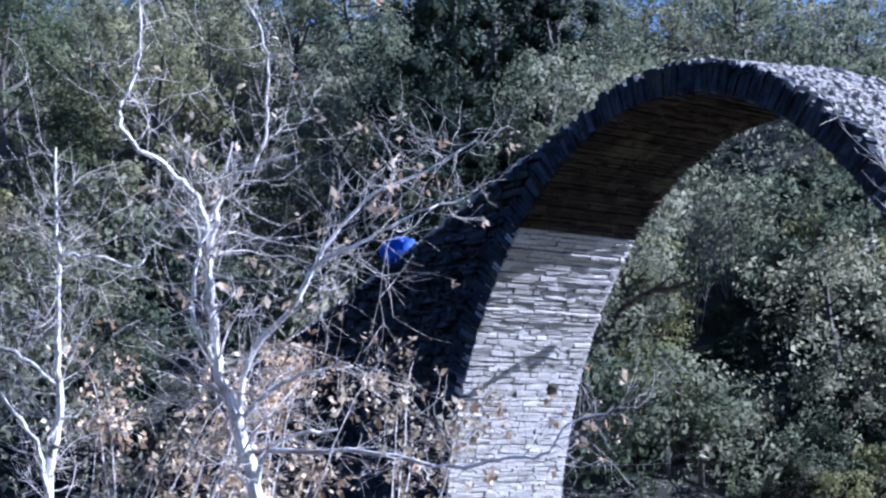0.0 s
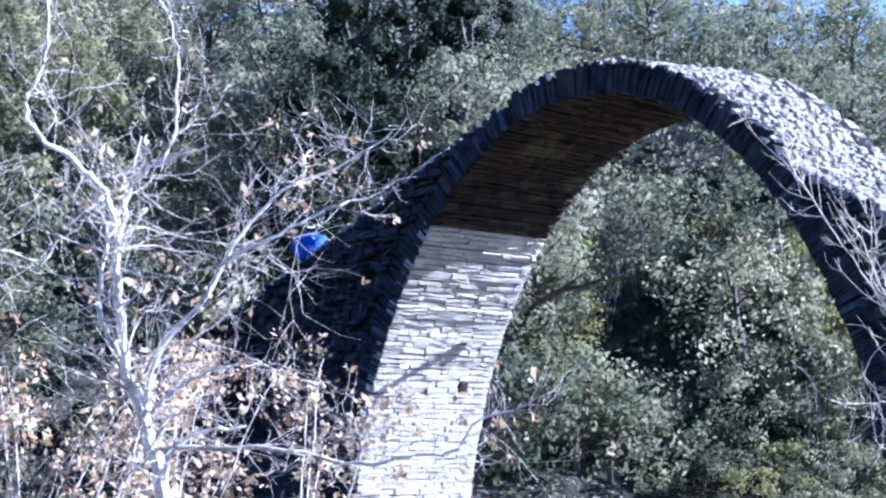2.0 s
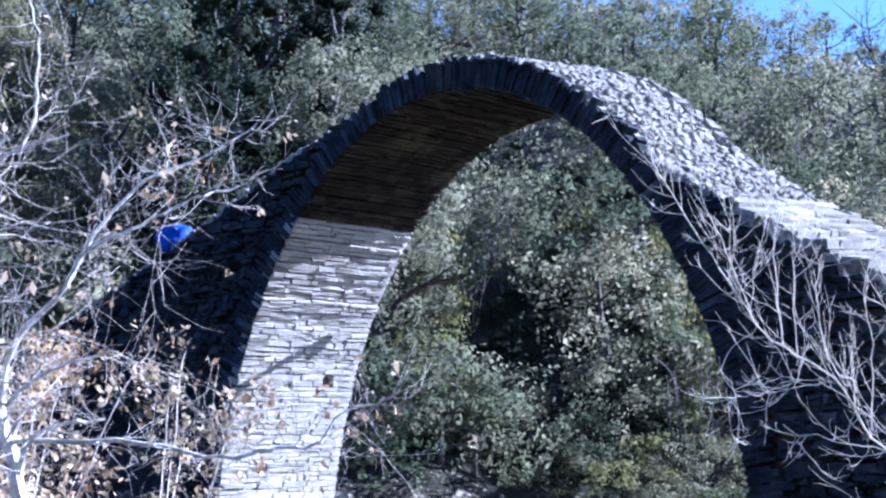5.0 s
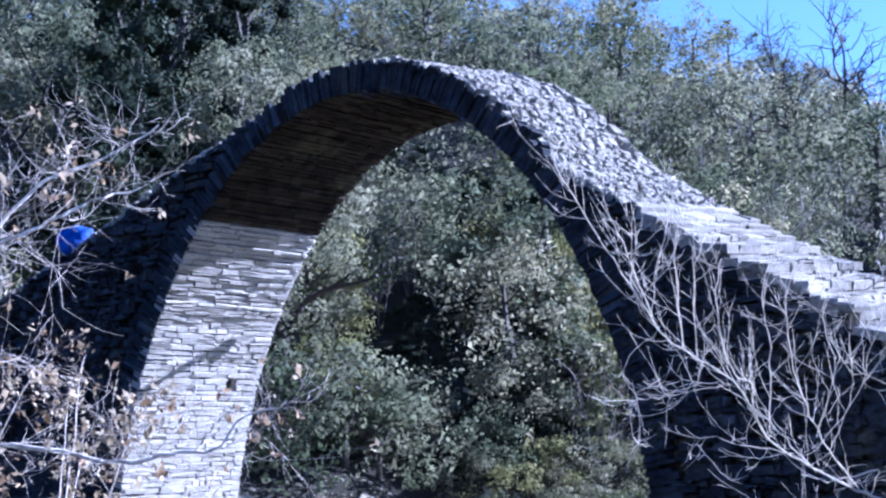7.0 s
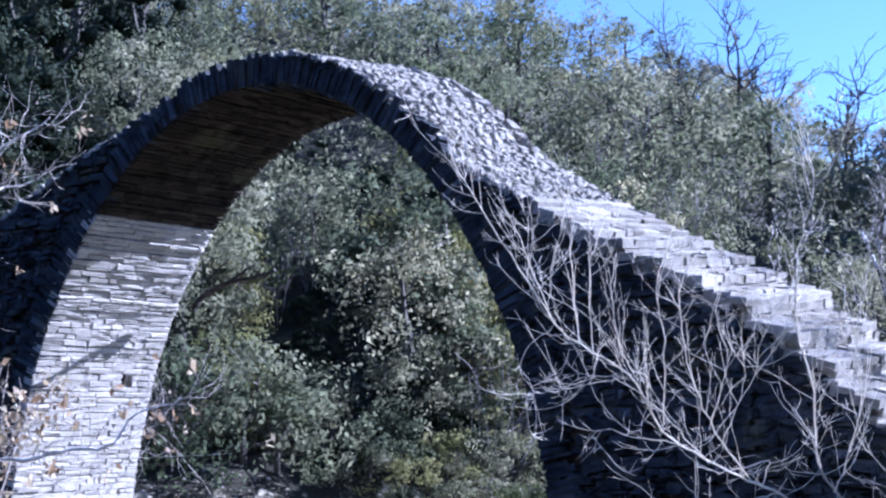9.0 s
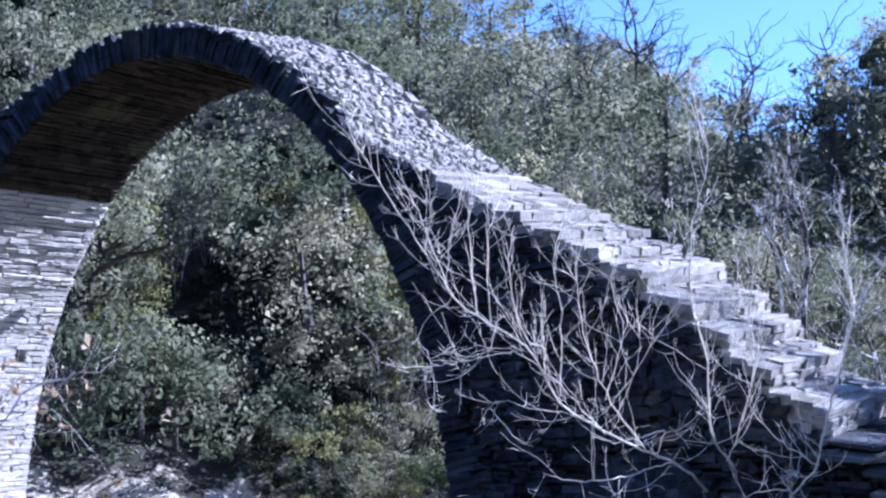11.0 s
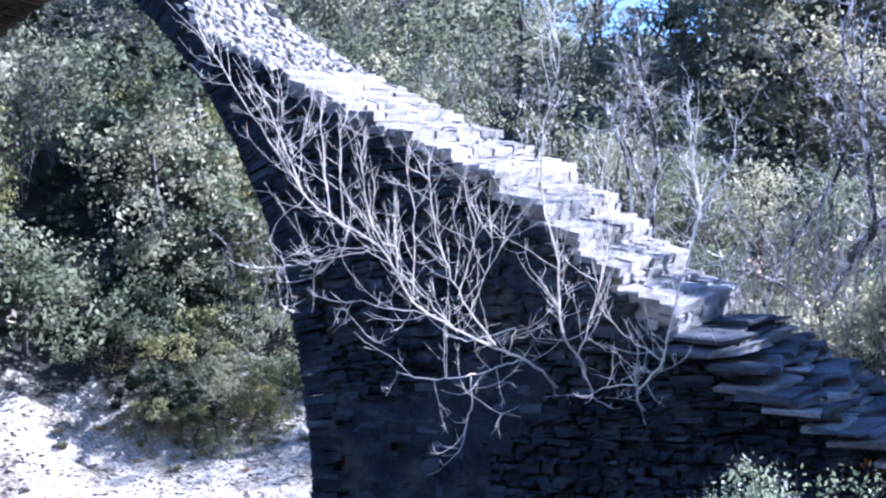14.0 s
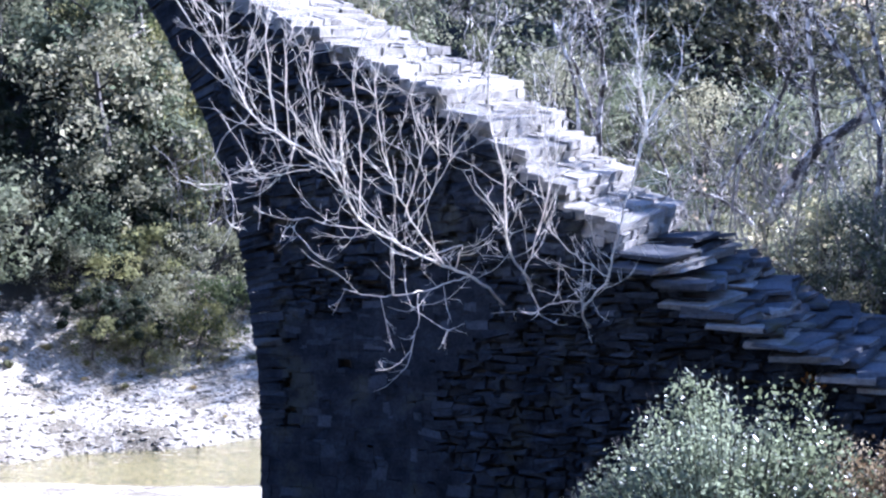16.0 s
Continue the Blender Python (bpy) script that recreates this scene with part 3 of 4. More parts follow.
def wood_on_slopes():
    kinds = [
        crown_tree("evergreen_oak", "dense dark evergreen oak with a rounded crown on the slope", 6.0, 2.6, 3000, 0.14, M_OAK, 11),
        crown_tree("evergreen_oak", "grey-green evergreen oak with an uneven crown on the slope", 5.0, 2.6, 3000, 0.14, M_OLIVE, 12),
        crown_tree("evergreen_oak", "small dark green bushy oak among the scrub, darkened for shade", 3.6, 2.2, 2900, 0.11, M_DARK, 13, 15, 0.45),
        crown_tree("evergreen_oak", "low grey-green scrub oak on the bank", 2.6, 1.9, 2700, 0.113, M_OLIVE, 14),
        crown_tree("tall_evergreen", "tall grey-green evergreen standing on the steep bank", 10.0, 2.8, 9000, 0.132, M_OLIVE, 15),
        crown_tree("dry_bush", "brownish dry bush on the bank", 2.2, 1.7, 2800, 0.09, M_GRASS, 16),
        crown_tree("bush", "yellow-green leafy bush on the bank", 2.6, 1.6, 2900, 0.09, M_LIME, 17),
        crown_tree("bush", "blue-green leafy bush on the bank", 2.3, 1.7, 2900, 0.09, M_TEAL, 18),
        crown_tree("evergreen_oak", "evergreen oak with a loose mottled crown", 5.0, 2.5, 3300, 0.13, M_OAK, 19),
        crown_tree("tall_evergreen", "tall evergreen on the steep bank, darkened for deep shade", 10.5, 2.6, 8500, 0.125, M_DARK, 20, 20, 0.45),
    ]
    brush = crown_tree("tall_evergreen", "tall loose grey-green evergreen behind the ramp", 8.5, 2.6, 13000, 0.07, M_OLIVE, 33, 30)
    scrub = crown_tree("evergreen_oak", "low small-leaved grey-green scrub behind the ramp", 2.5, 1.8, 4200, 0.054, M_OLIVE, 34)
    leafy = crown_tree("bush", "glossy small-leaved evergreen bush beside the ramp", 2.5, 1.35, 5000, 0.055, M_BUSH, 35, 16)
    tall_oak = crown_tree("tall_evergreen", "tall dark green evergreen oak on the steep bank", 10.0, 3.1, 9000, 0.138, M_OAK, 36, 20)
    bare = [
        bare_tree("bare_shrub", "leafless grey shrub on the slope", 4.0, 1.8, 21, M_TWIG, 26, 6, 0.006, "shrub", "leafless shrubs on the slopes", 2.3),
        bare_tree("bare_shrub", "leafless grey brush beside the bridge", 3.2, 1.6, 22, M_TWIG, 26, 7, 0.006, "shrub", "leafless shrubs on the slopes", 2.0),
    ]
    r = np.random.default_rng(5)
    used = set()

    def put(src, x, y, s, sz=1.0):
        m = scaled(x, y, s, r.uniform(0, 360), 0.15 * s, sz)
        if src.name in used:
            copy_thing(src, m)
        else:
            used.add(src.name)
            src.matrix_basis = m

    # near-black oaks in place of the shade between lighter crowns
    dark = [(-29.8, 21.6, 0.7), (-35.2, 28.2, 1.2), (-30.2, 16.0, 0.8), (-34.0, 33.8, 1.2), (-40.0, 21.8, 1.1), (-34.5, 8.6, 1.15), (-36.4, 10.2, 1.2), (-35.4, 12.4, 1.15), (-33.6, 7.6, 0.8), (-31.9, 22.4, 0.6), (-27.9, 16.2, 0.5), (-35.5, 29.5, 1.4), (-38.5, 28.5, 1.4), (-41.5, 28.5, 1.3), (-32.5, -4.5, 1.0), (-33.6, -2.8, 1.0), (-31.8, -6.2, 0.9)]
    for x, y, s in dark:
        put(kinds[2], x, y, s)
    # small near-black oaks fill three hollows in place of their shade
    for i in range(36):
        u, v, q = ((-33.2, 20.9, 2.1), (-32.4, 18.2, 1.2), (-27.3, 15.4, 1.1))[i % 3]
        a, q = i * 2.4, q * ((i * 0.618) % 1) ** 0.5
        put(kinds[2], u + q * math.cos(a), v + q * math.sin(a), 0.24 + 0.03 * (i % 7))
    hollows = [(-33.2, 20.9, 2.0), (-32.4, 18.2, 1.2), (-27.3, 15.4, 1.1)]

    def hollow(x, y):
        return any((x - u) ** 2 + (y - v) ** 2 < q * q for u, v, q in hollows)

    spots = []
    tries = 0
    while len(spots) < 195 and tries < 12000:
        tries += 1
        head, dist = r.uniform(-72, -6), r.uniform(31, 128)
        x, y = dist * math.sin(radians(head)), -20 + dist * math.cos(radians(head))
        if -37.6 < head < -33.4 and dist < 56:
            continue
        xl = -24.4 + 0.85 * max(0, y - 7)
        d = (xl - x) * 0.76
        b = float(bank_width(y))
        if d < b + (1.5 if x < -25.5 and y < 17 else 0.3) or (y < 6.0 and x > -41) or y < -2:
            continue
        gap = 2.1 + 0.026 * dist
        if any((x - u) ** 2 + (y - v) ** 2 < 7 for u, v, s in dark) or any((x - u) ** 2 + (y - v) ** 2 < gap * gap for u, v in spots):
            continue
        spots.append((x, y))
        if hollow(x, y):
            continue
        k = r.uniform()
        if head > -27 and d > b + 3:
            src = (kinds[1] if dist > 70 else kinds[8]) if k < 0.45 else bare[0] if k < 0.72 else kinds[5] if k < 0.8 else kinds[3]
        elif d < b + 9:
            src = kinds[3] if k < 0.4 else kinds[5] if k < 0.55 else kinds[6] if k < 0.8 else kinds[7]
        elif dist > 62:
            src = kinds[0] if k < 0.3 else kinds[1] if k < 0.72 else bare[0]
        else:
            src = kinds[8] if k < 0.3 else kinds[3] if k < 0.6 else kinds[6] if k < 0.75 else kinds[7] if k < 0.85 else bare[1]
        put(src, x, y, r.uniform(0.8, 1.25) * (0.6 if x > -25 and y < 30 and d < b + 7 else 1.0))
    # scrub that closes the gaps between the nearer trees
    low = []
    tries = 0
    while len(low) < 70 and tries < 9000:
        tries += 1
        head, dist = r.uniform(-70, -26), r.uniform(33, 66)
        x, y = dist * math.sin(radians(head)), -20 + dist * math.cos(radians(head))
        if -37.6 < head < -33.4 and dist < 56:
            continue
        d = (-24.4 + 0.85 * max(0, y - 7) - x) * 0.76
        if d < float(bank_width(y)) + (1.0 if x < -25.5 and y < 17 else -0.5) or (-0.8 < y < 4.6 and x > -38) or y < -16 or (y < 0 and x > -27):
            continue
        if any((x - u) ** 2 + (y - v) ** 2 < 7 for u, v, s in dark) or any((x - u) ** 2 + (y - v) ** 2 < 5.5 for u, v in low):
            continue
        low.append((x, y))
        if hollow(x, y):
            continue
        k = r.uniform()
        put(kinds[3] if k < 0.3 else kinds[5] if k < 0.5 else kinds[6] if k < 0.68 else kinds[7] if k < 0.86 else bare[1], x, y, r.uniform(0.9, 1.55) * (0.6 if x > -25 and y < 30 else 1.0))
    for x, y, s in ((-36.0, 15.0, 1.0), (-34.0, 14.0, 0.85), (-38.5, 16.5, 1.0), (-41.5, 9.0, 1.0), (-44.0, 12.0, 1.1)):
        put(kinds[4], x, y, s)
    # tall darkened trees stand for the deep shade on the steep bank
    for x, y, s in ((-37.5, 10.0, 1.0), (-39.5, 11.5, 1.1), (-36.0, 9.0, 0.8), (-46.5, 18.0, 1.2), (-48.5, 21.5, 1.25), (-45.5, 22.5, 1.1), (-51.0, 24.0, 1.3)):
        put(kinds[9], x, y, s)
    for x, y, s in ((-46.0, 4.5, 0.95), (-50.0, 6.0, 1.0), (-54.0, 3.0, 1.05), (-52.0, 10.0, 1.05), (-57.0, 8.0, 1.1), (-49.0, 0.5, 1.0), (-60.0, 14.0, 1.1), (-56.0, 16.5, 1.1)):
        put(tall_oak, x, y, s)
    # the big oak beyond the hollow, and the bush in front of it
    for src, x, y, s in ((kinds[1], -31.2, 24.6, 1.25), (kinds[1], -26.9, 19.4, 0.7), (kinds[1], -29.0, 19.4, 0.95), (kinds[3], -27.9, 17.6, 0.9), (kinds[6], -30.9, 12.6, 0.8), (kinds[6], -31.6, 14.0, 0.9), (kinds[6], -29.7, 13.2, 0.65), (kinds[8], -33.6, 24.8, 0.9), (kinds[8], -28.6, 22.6, 0.85), (kinds[6], -35.0, 17.9, 0.8)):
        put(src, x, y, s)
    for x, y, s in ((-30.6, 10.5, 0.9), (-31.6, 12.0, 1.0)):
        put(bare[1], x, y, s)
    # low growth of the hollow on the far bank, shade-dark leaves below and paler above
    for i in range(46):
        head, dist = -37.8 + 4.6 * ((i * 0.618) % 1), 44.3 + 0.28 * i
        x, y = dist * math.sin(radians(head)), -20 + dist * math.cos(radians(head))
        if (-24.4 + 0.85 * max(0, y - 7) - x) * 0.76 < float(bank_width(y)) - 0.3 or hollow(x, y):
            continue
        k = r.uniform()
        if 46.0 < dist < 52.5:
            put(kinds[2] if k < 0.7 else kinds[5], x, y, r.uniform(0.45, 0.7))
        else:
            put(kinds[3] if k < 0.35 else kinds[5] if k < 0.6 else kinds[7] if k < 0.8 else kinds[6], x, y, r.uniform(0.7, 1.1) * (0.65 if dist < 47 else 1.0))
    # bushes along the upper edge of the gravel
    for i, (x, y, s) in enumerate(((-26.9, 14.4, 0.7), (-25.8, 14.8, 0.75), (-24.9, 15.6, 0.7), (-24.1, 16.8, 0.7), (-23.6, 18.4, 0.75), (-27.0, 15.6, 0.9), (-25.8, 17.0, 0.85), (-24.9, 19.2, 0.9), (-28.6, 14.8, 0.9), (-23.2, 20.4, 0.7), (-24.0, 21.4, 0.9))):
        put((kinds[3], kinds[6], kinds[7], kinds[5], kinds[2])[i % 5], x, y, s * 0.72)
    for src, x, y, s in ((kinds[2], -25.5, 13.8, 0.62), (kinds[2], -24.8, 14.4, 0.6), (kinds[6], -25.1, 13.2, 0.4), (kinds[6], -24.2, 14.3, 0.4), (kinds[7], -24.1, 15.2, 0.7), (kinds[6], -23.4, 16.6, 0.65)):
        put(src, x, y, s)
    # right bank behind the ramp
    r = np.random.default_rng(9)
    for i in range(100):
        x, y = r.uniform(-14, 6), 4.6 + 30 * r.uniform() ** 1.5
        if x < -12.5 + 0.85 * max(0, y - 6.5) + 0.5:
            continue
        k = r.uniform() if x < -2.5 else r.uniform(0.5, 1)
        put(bare[0] if k < 0.28 else bare[1] if k < 0.5 else scrub if k < 0.88 else kinds[7], x, y, r.uniform(0.7, 1.05))
    for i in range(26):
        x, y = r.uniform(-11.5, -1.5), r.uniform(4.4, 8.5)
        put((bare[0], scrub, bare[1], scrub)[i % 4], x, y, r.uniform(0.8, 1.2))
    for x, y, s in ((-9.2, 12.5, 0.7), (-6.6, 14.5, 0.8), (-4.2, 13.0, 0.75), (-2.0, 15.5, 0.85), (0.8, 14.0, 0.8), (-5.2, 19.0, 0.9), (-8.6, 15.0, 0.75)):
        put(brush, x, y, s * 1.15)
    for x, y in ((-16.6, 26.4), (-14.6, 28.0), (-12.4, 28.7), (-10.2, 29.4), (-8.2, 30.0)):
        put(brush, x, y, 1.3)
    big = crown_tree("evergreen_oak", "large dark evergreen oak with a dense broad crown", 11.5, 5.0, 40000, 0.14, M_TEAL, 31, 64, 0.34)
    put(big, -19.6, 57.5, 0.95)
    put(big, -13.5, 60.0, 0.95)
    for x, y, s in ((-21.5, 50.0, 1.5), (-17.5, 52.5, 1.45), (-13.5, 51.0, 1.4), (-9.5, 52.0, 1.4)):
        put(kinds[1], x, y, s)
    put(big, -16.6, 66.0, 1.15)
    for x, y, s in ((-4.6, 4.9, 0.9), (-3.3, 4.8, 1.0), (-2.1, 5.2, 1.1), (-0.8, 5.0, 1.0)):
        put(leafy, x, y, s)
    # oaks added to shade the ramp's broken slabs; the second is out of view
    shade = crown_tree("evergreen_oak", "broad grey-green evergreen oak set beside the ramp to shade it", 7.2, 3.3, 14000, 0.11, M_BUSH, 32, 20, 0.5)
    put(shade, 0.2, 9.0, 1.15)
    put(shade, 3.0, 8.6, 1.15)
    pale = bare_tree("bare_plane_tree", "leafless plane tree with pale peeling bark", 9.0, 2.2, 23, M_BLOTCH, 50, 1, 0.007, "tree", "leafless trees behind the ramp")
    pale2 = bare_tree("bare_plane_tree", "leafless twin-stemmed tree with pale bark", 8.0, 2.0, 24, M_BLOTCH, 50, 2, 0.008, "tree", "leafless trees behind the ramp")
    for src, x, y, s in ((pale2, -8.2, 5.8, 1.05), (pale, -4.3, 6.6, 1.0), (pale, -6.2, 8.5, 1.0), (pale2, -2.2, 7.5, 0.9), (pale2, -5.0, 12.0, 1.0), (pale, -10.0, 4.6, 0.75), (pale2, -7.5, 10.5, 0.95), (bare[0], -37.0, 21.5, 1.0), (bare[0], -36.0, 22.6, 1.0), (bare[1], -37.8, 23.2, 1.2), (bare[1], -34.9, 19.6, 0.9)):
        put(src, x, y, s)
    far = bare_tree("bare_tree", "leafless dark tree on the skyline", 11.0, 4.2, 25, M_BARK, 44, 2, 0.014, "tree", "leafless trees on the skyline", 15.0)
    for head, dist, s in ((-23.6, 84, 1.0), (-20.3, 86, 0.9), (-26.0, 88, 0.8), (-17.5, 80, 0.9)):
        put(far, dist * math.sin(radians(head)), -20 + dist * math.cos(radians(head)), s)


wood_on_slopes()

face_stones()
ring_stones()
deck_stones()


def far_woods():
    """The wooded crest far behind, too far to tell tree from tree."""
    global rng
    rng = np.random.default_rng(91)
    masses = [Geo(), Geo()]
    n = 0
    while n < 1050:
        head, dist = -72 + 72 * rng.uniform() ** 1.25, 60 + 62 * rng.uniform() ** 1.2
        x, y = dist * math.sin(radians(head)), -20 + dist * math.cos(radians(head))
        r = rng.uniform(1.2, 2.6)
        m = 160
        d = rng.normal(0, 1, (m, 3)) + [0, 0, 0.3]
        d /= np.linalg.norm(d, axis=1)[:, None]
        c = np.array([x, y, gz(x, y) + r * rng.uniform(0.5, 1.6)])
        leaves(masses[rng.uniform() < 0.5], c + d * r * rng.uniform(0.6, 1.15, (m, 1)), 0.19, facing=d)
        n += 1
    tagged(part("far_woods", masses[0], M_OLIVE, None), "grey-green scrub woods on the far crest", "woods", kind="stuff")
    tagged(part("far_woods", masses[1], M_OAK, None), "dark green oak woods on the far crest", "woods", kind="stuff")


far_woods()


# ---- plants near the eye ----
def plant(name, label, category, limbs, mat, seed, twigs, reach, lift, fine_r, leafing=0, leaf_mat_=None, leaf_size=0.07, low=99.0, thick=1.15, shoot=None, along=0.25, scatter=0.9, wander=0.2, bunch=4, spur=(0.25, 0.55), sparse=0.0):
    """A bare or nearly bare plant: each limb a part, the twigs and the dry leaves joined."""
    global rng
    rng = np.random.default_rng(seed)
    ob = thing(name, label=label, category=category)
    fine, dry = Geo(), Geo()
    spots = []
    for pts, r0, r1 in limbs:
        r0, r1 = r0 * thick, r1 * thick
        line = smooth_line(pts, 5)
        line[1:-1] += rng.normal(0, 0.012, (len(line) - 2, 3))
        g = Geo()
        tube(g, line, r0, r1, 8)
        part("limb", g, mat, ob)
        seg = np.linalg.norm(np.diff(line, axis=0), axis=1).sum()
        for _ in range(int(twigs * seg)):
            k = rng.uniform(0.1, 1.0)
            i = min(int(k * (len(line) - 1)), len(line) - 2)
            p = line[i] + (line[i + 1] - line[i]) * rng.uniform()
            if p[2] < sparse and rng.uniform() < 0.5:
                continue
            way = unit(line[i + 1] - line[i]) * along + rng.normal(0, scatter, 3)
            ln = reach * rng.uniform(0.35, 1.0)
            tw = twig_path(p, way, ln, 5, wander, lift)
            r = max(fine_r, r1 * 0.35 + (r0 - r1) * (1 - k) * 0.09)
            tube(fine, tw, r, fine_r * 0.5, 5)
            ends = [tw[-1]]
            for _ in range(rng.integers(2, 5)):
                q = tw[rng.integers(1, 5)]
                t2 = twig_path(q, (tw[-1] - tw[0]) / ln + rng.normal(0, 0.7, 3), ln * rng.uniform(*spur), 3, 0.25, lift)
                tube(fine, t2, fine_r * 0.8, fine_r * 0.4, 4)
                ends.append(t2[-1])
                if rng.uniform() < 0.6:
                    t3 = twig_path(t2[1], t2[-1] - t2[0] + rng.normal(0, 0.2, 3), ln * 0.2, 2, 0.25, lift)
                    tube(fine, t3, fine_r * 0.6, fine_r * 0.35, 3)
                    ends.append(t3[-1])
            spots += ends
    tagged(part("twigwork", fine, shoot or mat, ob), kind="stuff")
    if leafing:
        keep = [p + rng.normal(0, 0.03, 3) for p in spots if rng.uniform() < leafing * (1.6 if p[2] < low else 0.7) for _ in range(bunch)]
        leaves(dry, keep, leaf_size, 0.45, -0.3)
        tagged(part("dry_foliage", dry, leaf_mat_, ob, "curled brown dead leaves and pale sparkle leaves"), kind="stuff")
    return ob


PLANE_A = [
    ([(-11.75, -12.3, 1.6), (-11.8, -12.5, 3.6), (-11.90, -12.61, 5.19), (-12.03, -12.78, 6.01), (-12.11, -12.93, 6.52), (-12.12, -13.02, 7.14), (-12.08, -13.05, 7.60)], 0.085, 0.035),
    ([(-12.08, -13.05, 7.60), (-11.98, -12.98, 8.06), (-11.83, -12.81, 8.27), (-11.56, -12.44, 8.45)], 0.034, 0.012),
    ([(-12.08, -13.05, 7.60), (-12.24, -13.10, 8.03), (-12.37, -13.33, 8.28), (-12.50, -13.70, 8.58), (-12.49, -13.78, 8.83), (-12.39, -13.70, 9.11), (-12.28, -13.70, 9.48), (-12.18, -13.79, 9.97)], 0.034, 0.008),
    ([(-11.83, -12.81, 8.27), (-11.71, -12.71, 8.53), (-11.64, -12.75, 8.94), (-11.57, -12.82, 9.39), (-11.57, -13.13, 9.96)], 0.02, 0.006),
    ([(-12.10, -12.93, 6.51), (-12.11, -13.17, 6.82), (-12.11, -13.20, 7.12), (-12.05, -13.17, 7.53), (-11.95, -13.09, 7.89), (-11.8, -13.0, 8.5)], 0.03, 0.008),
]
PLANE_B = [
    ([(-12.03, -12.78, 6.01), (-11.85, -12.70, 6.62), (-11.55, -12.47, 7.03), (-11.42, -12.33, 7.39), (-11.16, -12.01, 7.60), (-10.97, -11.63, 7.85), (-10.70, -11.18, 8.04)], 0.036, 0.008),
    ([(-12.0, -12.8, 6.0), (-11.77, -12.74, 6.11), (-11.69, -12.61, 6.26), (-11.49, -12.32, 6.42), (-11.2, -12.1, 6.5)], 0.03, 0.01),
    ([(-11.55, -12.47, 7.03), (-11.47, -12.10, 7.67), (-11.30, -11.78, 8.08), (-11.03, -11.33, 8.33), (-10.68, -11.00, 8.65)], 0.024, 0.007),
    ([(-11.9, -12.65, 5.35), (-11.79, -12.60, 5.70), (-11.66, -12.38, 5.86), (-11.43, -12.05, 5.91)], 0.035, 0.012),
    ([(-11.97, -12.70, 5.70), (-11.12, -12.14, 5.71), (-10.26, -11.67, 5.60), (-9.93, -11.44, 5.67), (-9.60, -11.22, 5.71), (-9.44, -11.04, 5.97), (-9.18, -10.79, 6.12)], 0.026, 0.008),
]
THIN = [
    ([(-13.2, -13.9, 2.0), (-13.23, -14.02, 5.18), (-13.22, -13.94, 6.00), (-13.22, -13.99, 6.73), (-13.18, -14.00, 7.36), (-13.15, -14.06, 7.77), (-13.12, -14.11, 8.5)], 0.05, 0.01),
    ([(-13.17, -14.02, 7.51), (-13.02, -13.71, 7.50), (-12.87, -13.38, 7.40), (-12.79, -13.28, 7.59)], 0.02, 0.008),
    ([(-13.23, -14.02, 5.3), (-13.21, -14.18, 5.79), (-13.34, -14.47, 6.25), (-13.4, -14.7, 6.9)], 0.025, 0.01),
    ([(-13.22, -13.98, 6.3), (-13.26, -14.30, 6.56), (-13.39, -14.63, 6.71)], 0.02, 0.008),
]
plant("plane_tree", "bare pale-barked plane tree with clinging brown leaves", "tree", PLANE_A + PLANE_B, M_PLANE, 41, 13, 1.25, 0.10, 0.0029, 0.10, M_DRY, 0.06, 6.2, thick=0.95, shoot=M_SHOOT, along=0.35, scatter=0.75, wander=0.32, spur=(0.25, 0.6))
plant("plane_sapling", "thin pale plane sapling with brown leaves", "tree", THIN, M_PLANE, 42, 13, 1.1, 0.10, 0.0029, 0.10, M_DRY, 0.06, 6.2, thick=0.95, shoot=M_SHOOT, along=0.35, scatter=0.75, wander=0.32, spur=(0.25, 0.6))



def undergrowth(seed, x, y, n, away):
    """Long thin shoots rising and leaning from one root."""
    r = np.random.default_rng(seed)
    out = []
    for i in range(n):
        a = radians(r.uniform(*away))
        ln, top = r.uniform(0.6, 2.0), r.uniform(4.6, 6.8)
        d = np.array([math.sin(a), math.cos(a), 0])
        b = np.array([x, y, gz(x, y)])
        p = [b + r.normal(0, 0.1, 3) * [1, 1, 0], b + d * ln * 0.35 + [0, 0, (top - b[2]) * 0.6], b + d * ln * 0.75 + [0, 0, (top - b[2]) * 0.9], b + d * ln + [0, 0, top - b[2]]]
        out.append((p, 0.022, 0.006))
    return out


for seed, x, y, away in ((81, -14.9, -11.0, (-90, 60)), (82, -14.0, -9.6, (-60, 60)), (83, -16.2, -12.4, (-90, 90)), (85, -15.0, -12.2, (0, 150))):
    plant("plane_sapling", "thicket of thin plane shoots thick with brown leaves", "tree", undergrowth(seed, x, y, 9, away), M_PLANE, seed, 6, 0.7, 0.02, 0.0036, 0.26, M_DRY, 0.055, 7.0, thick=0.6, shoot=M_BROWN, wander=0.3)

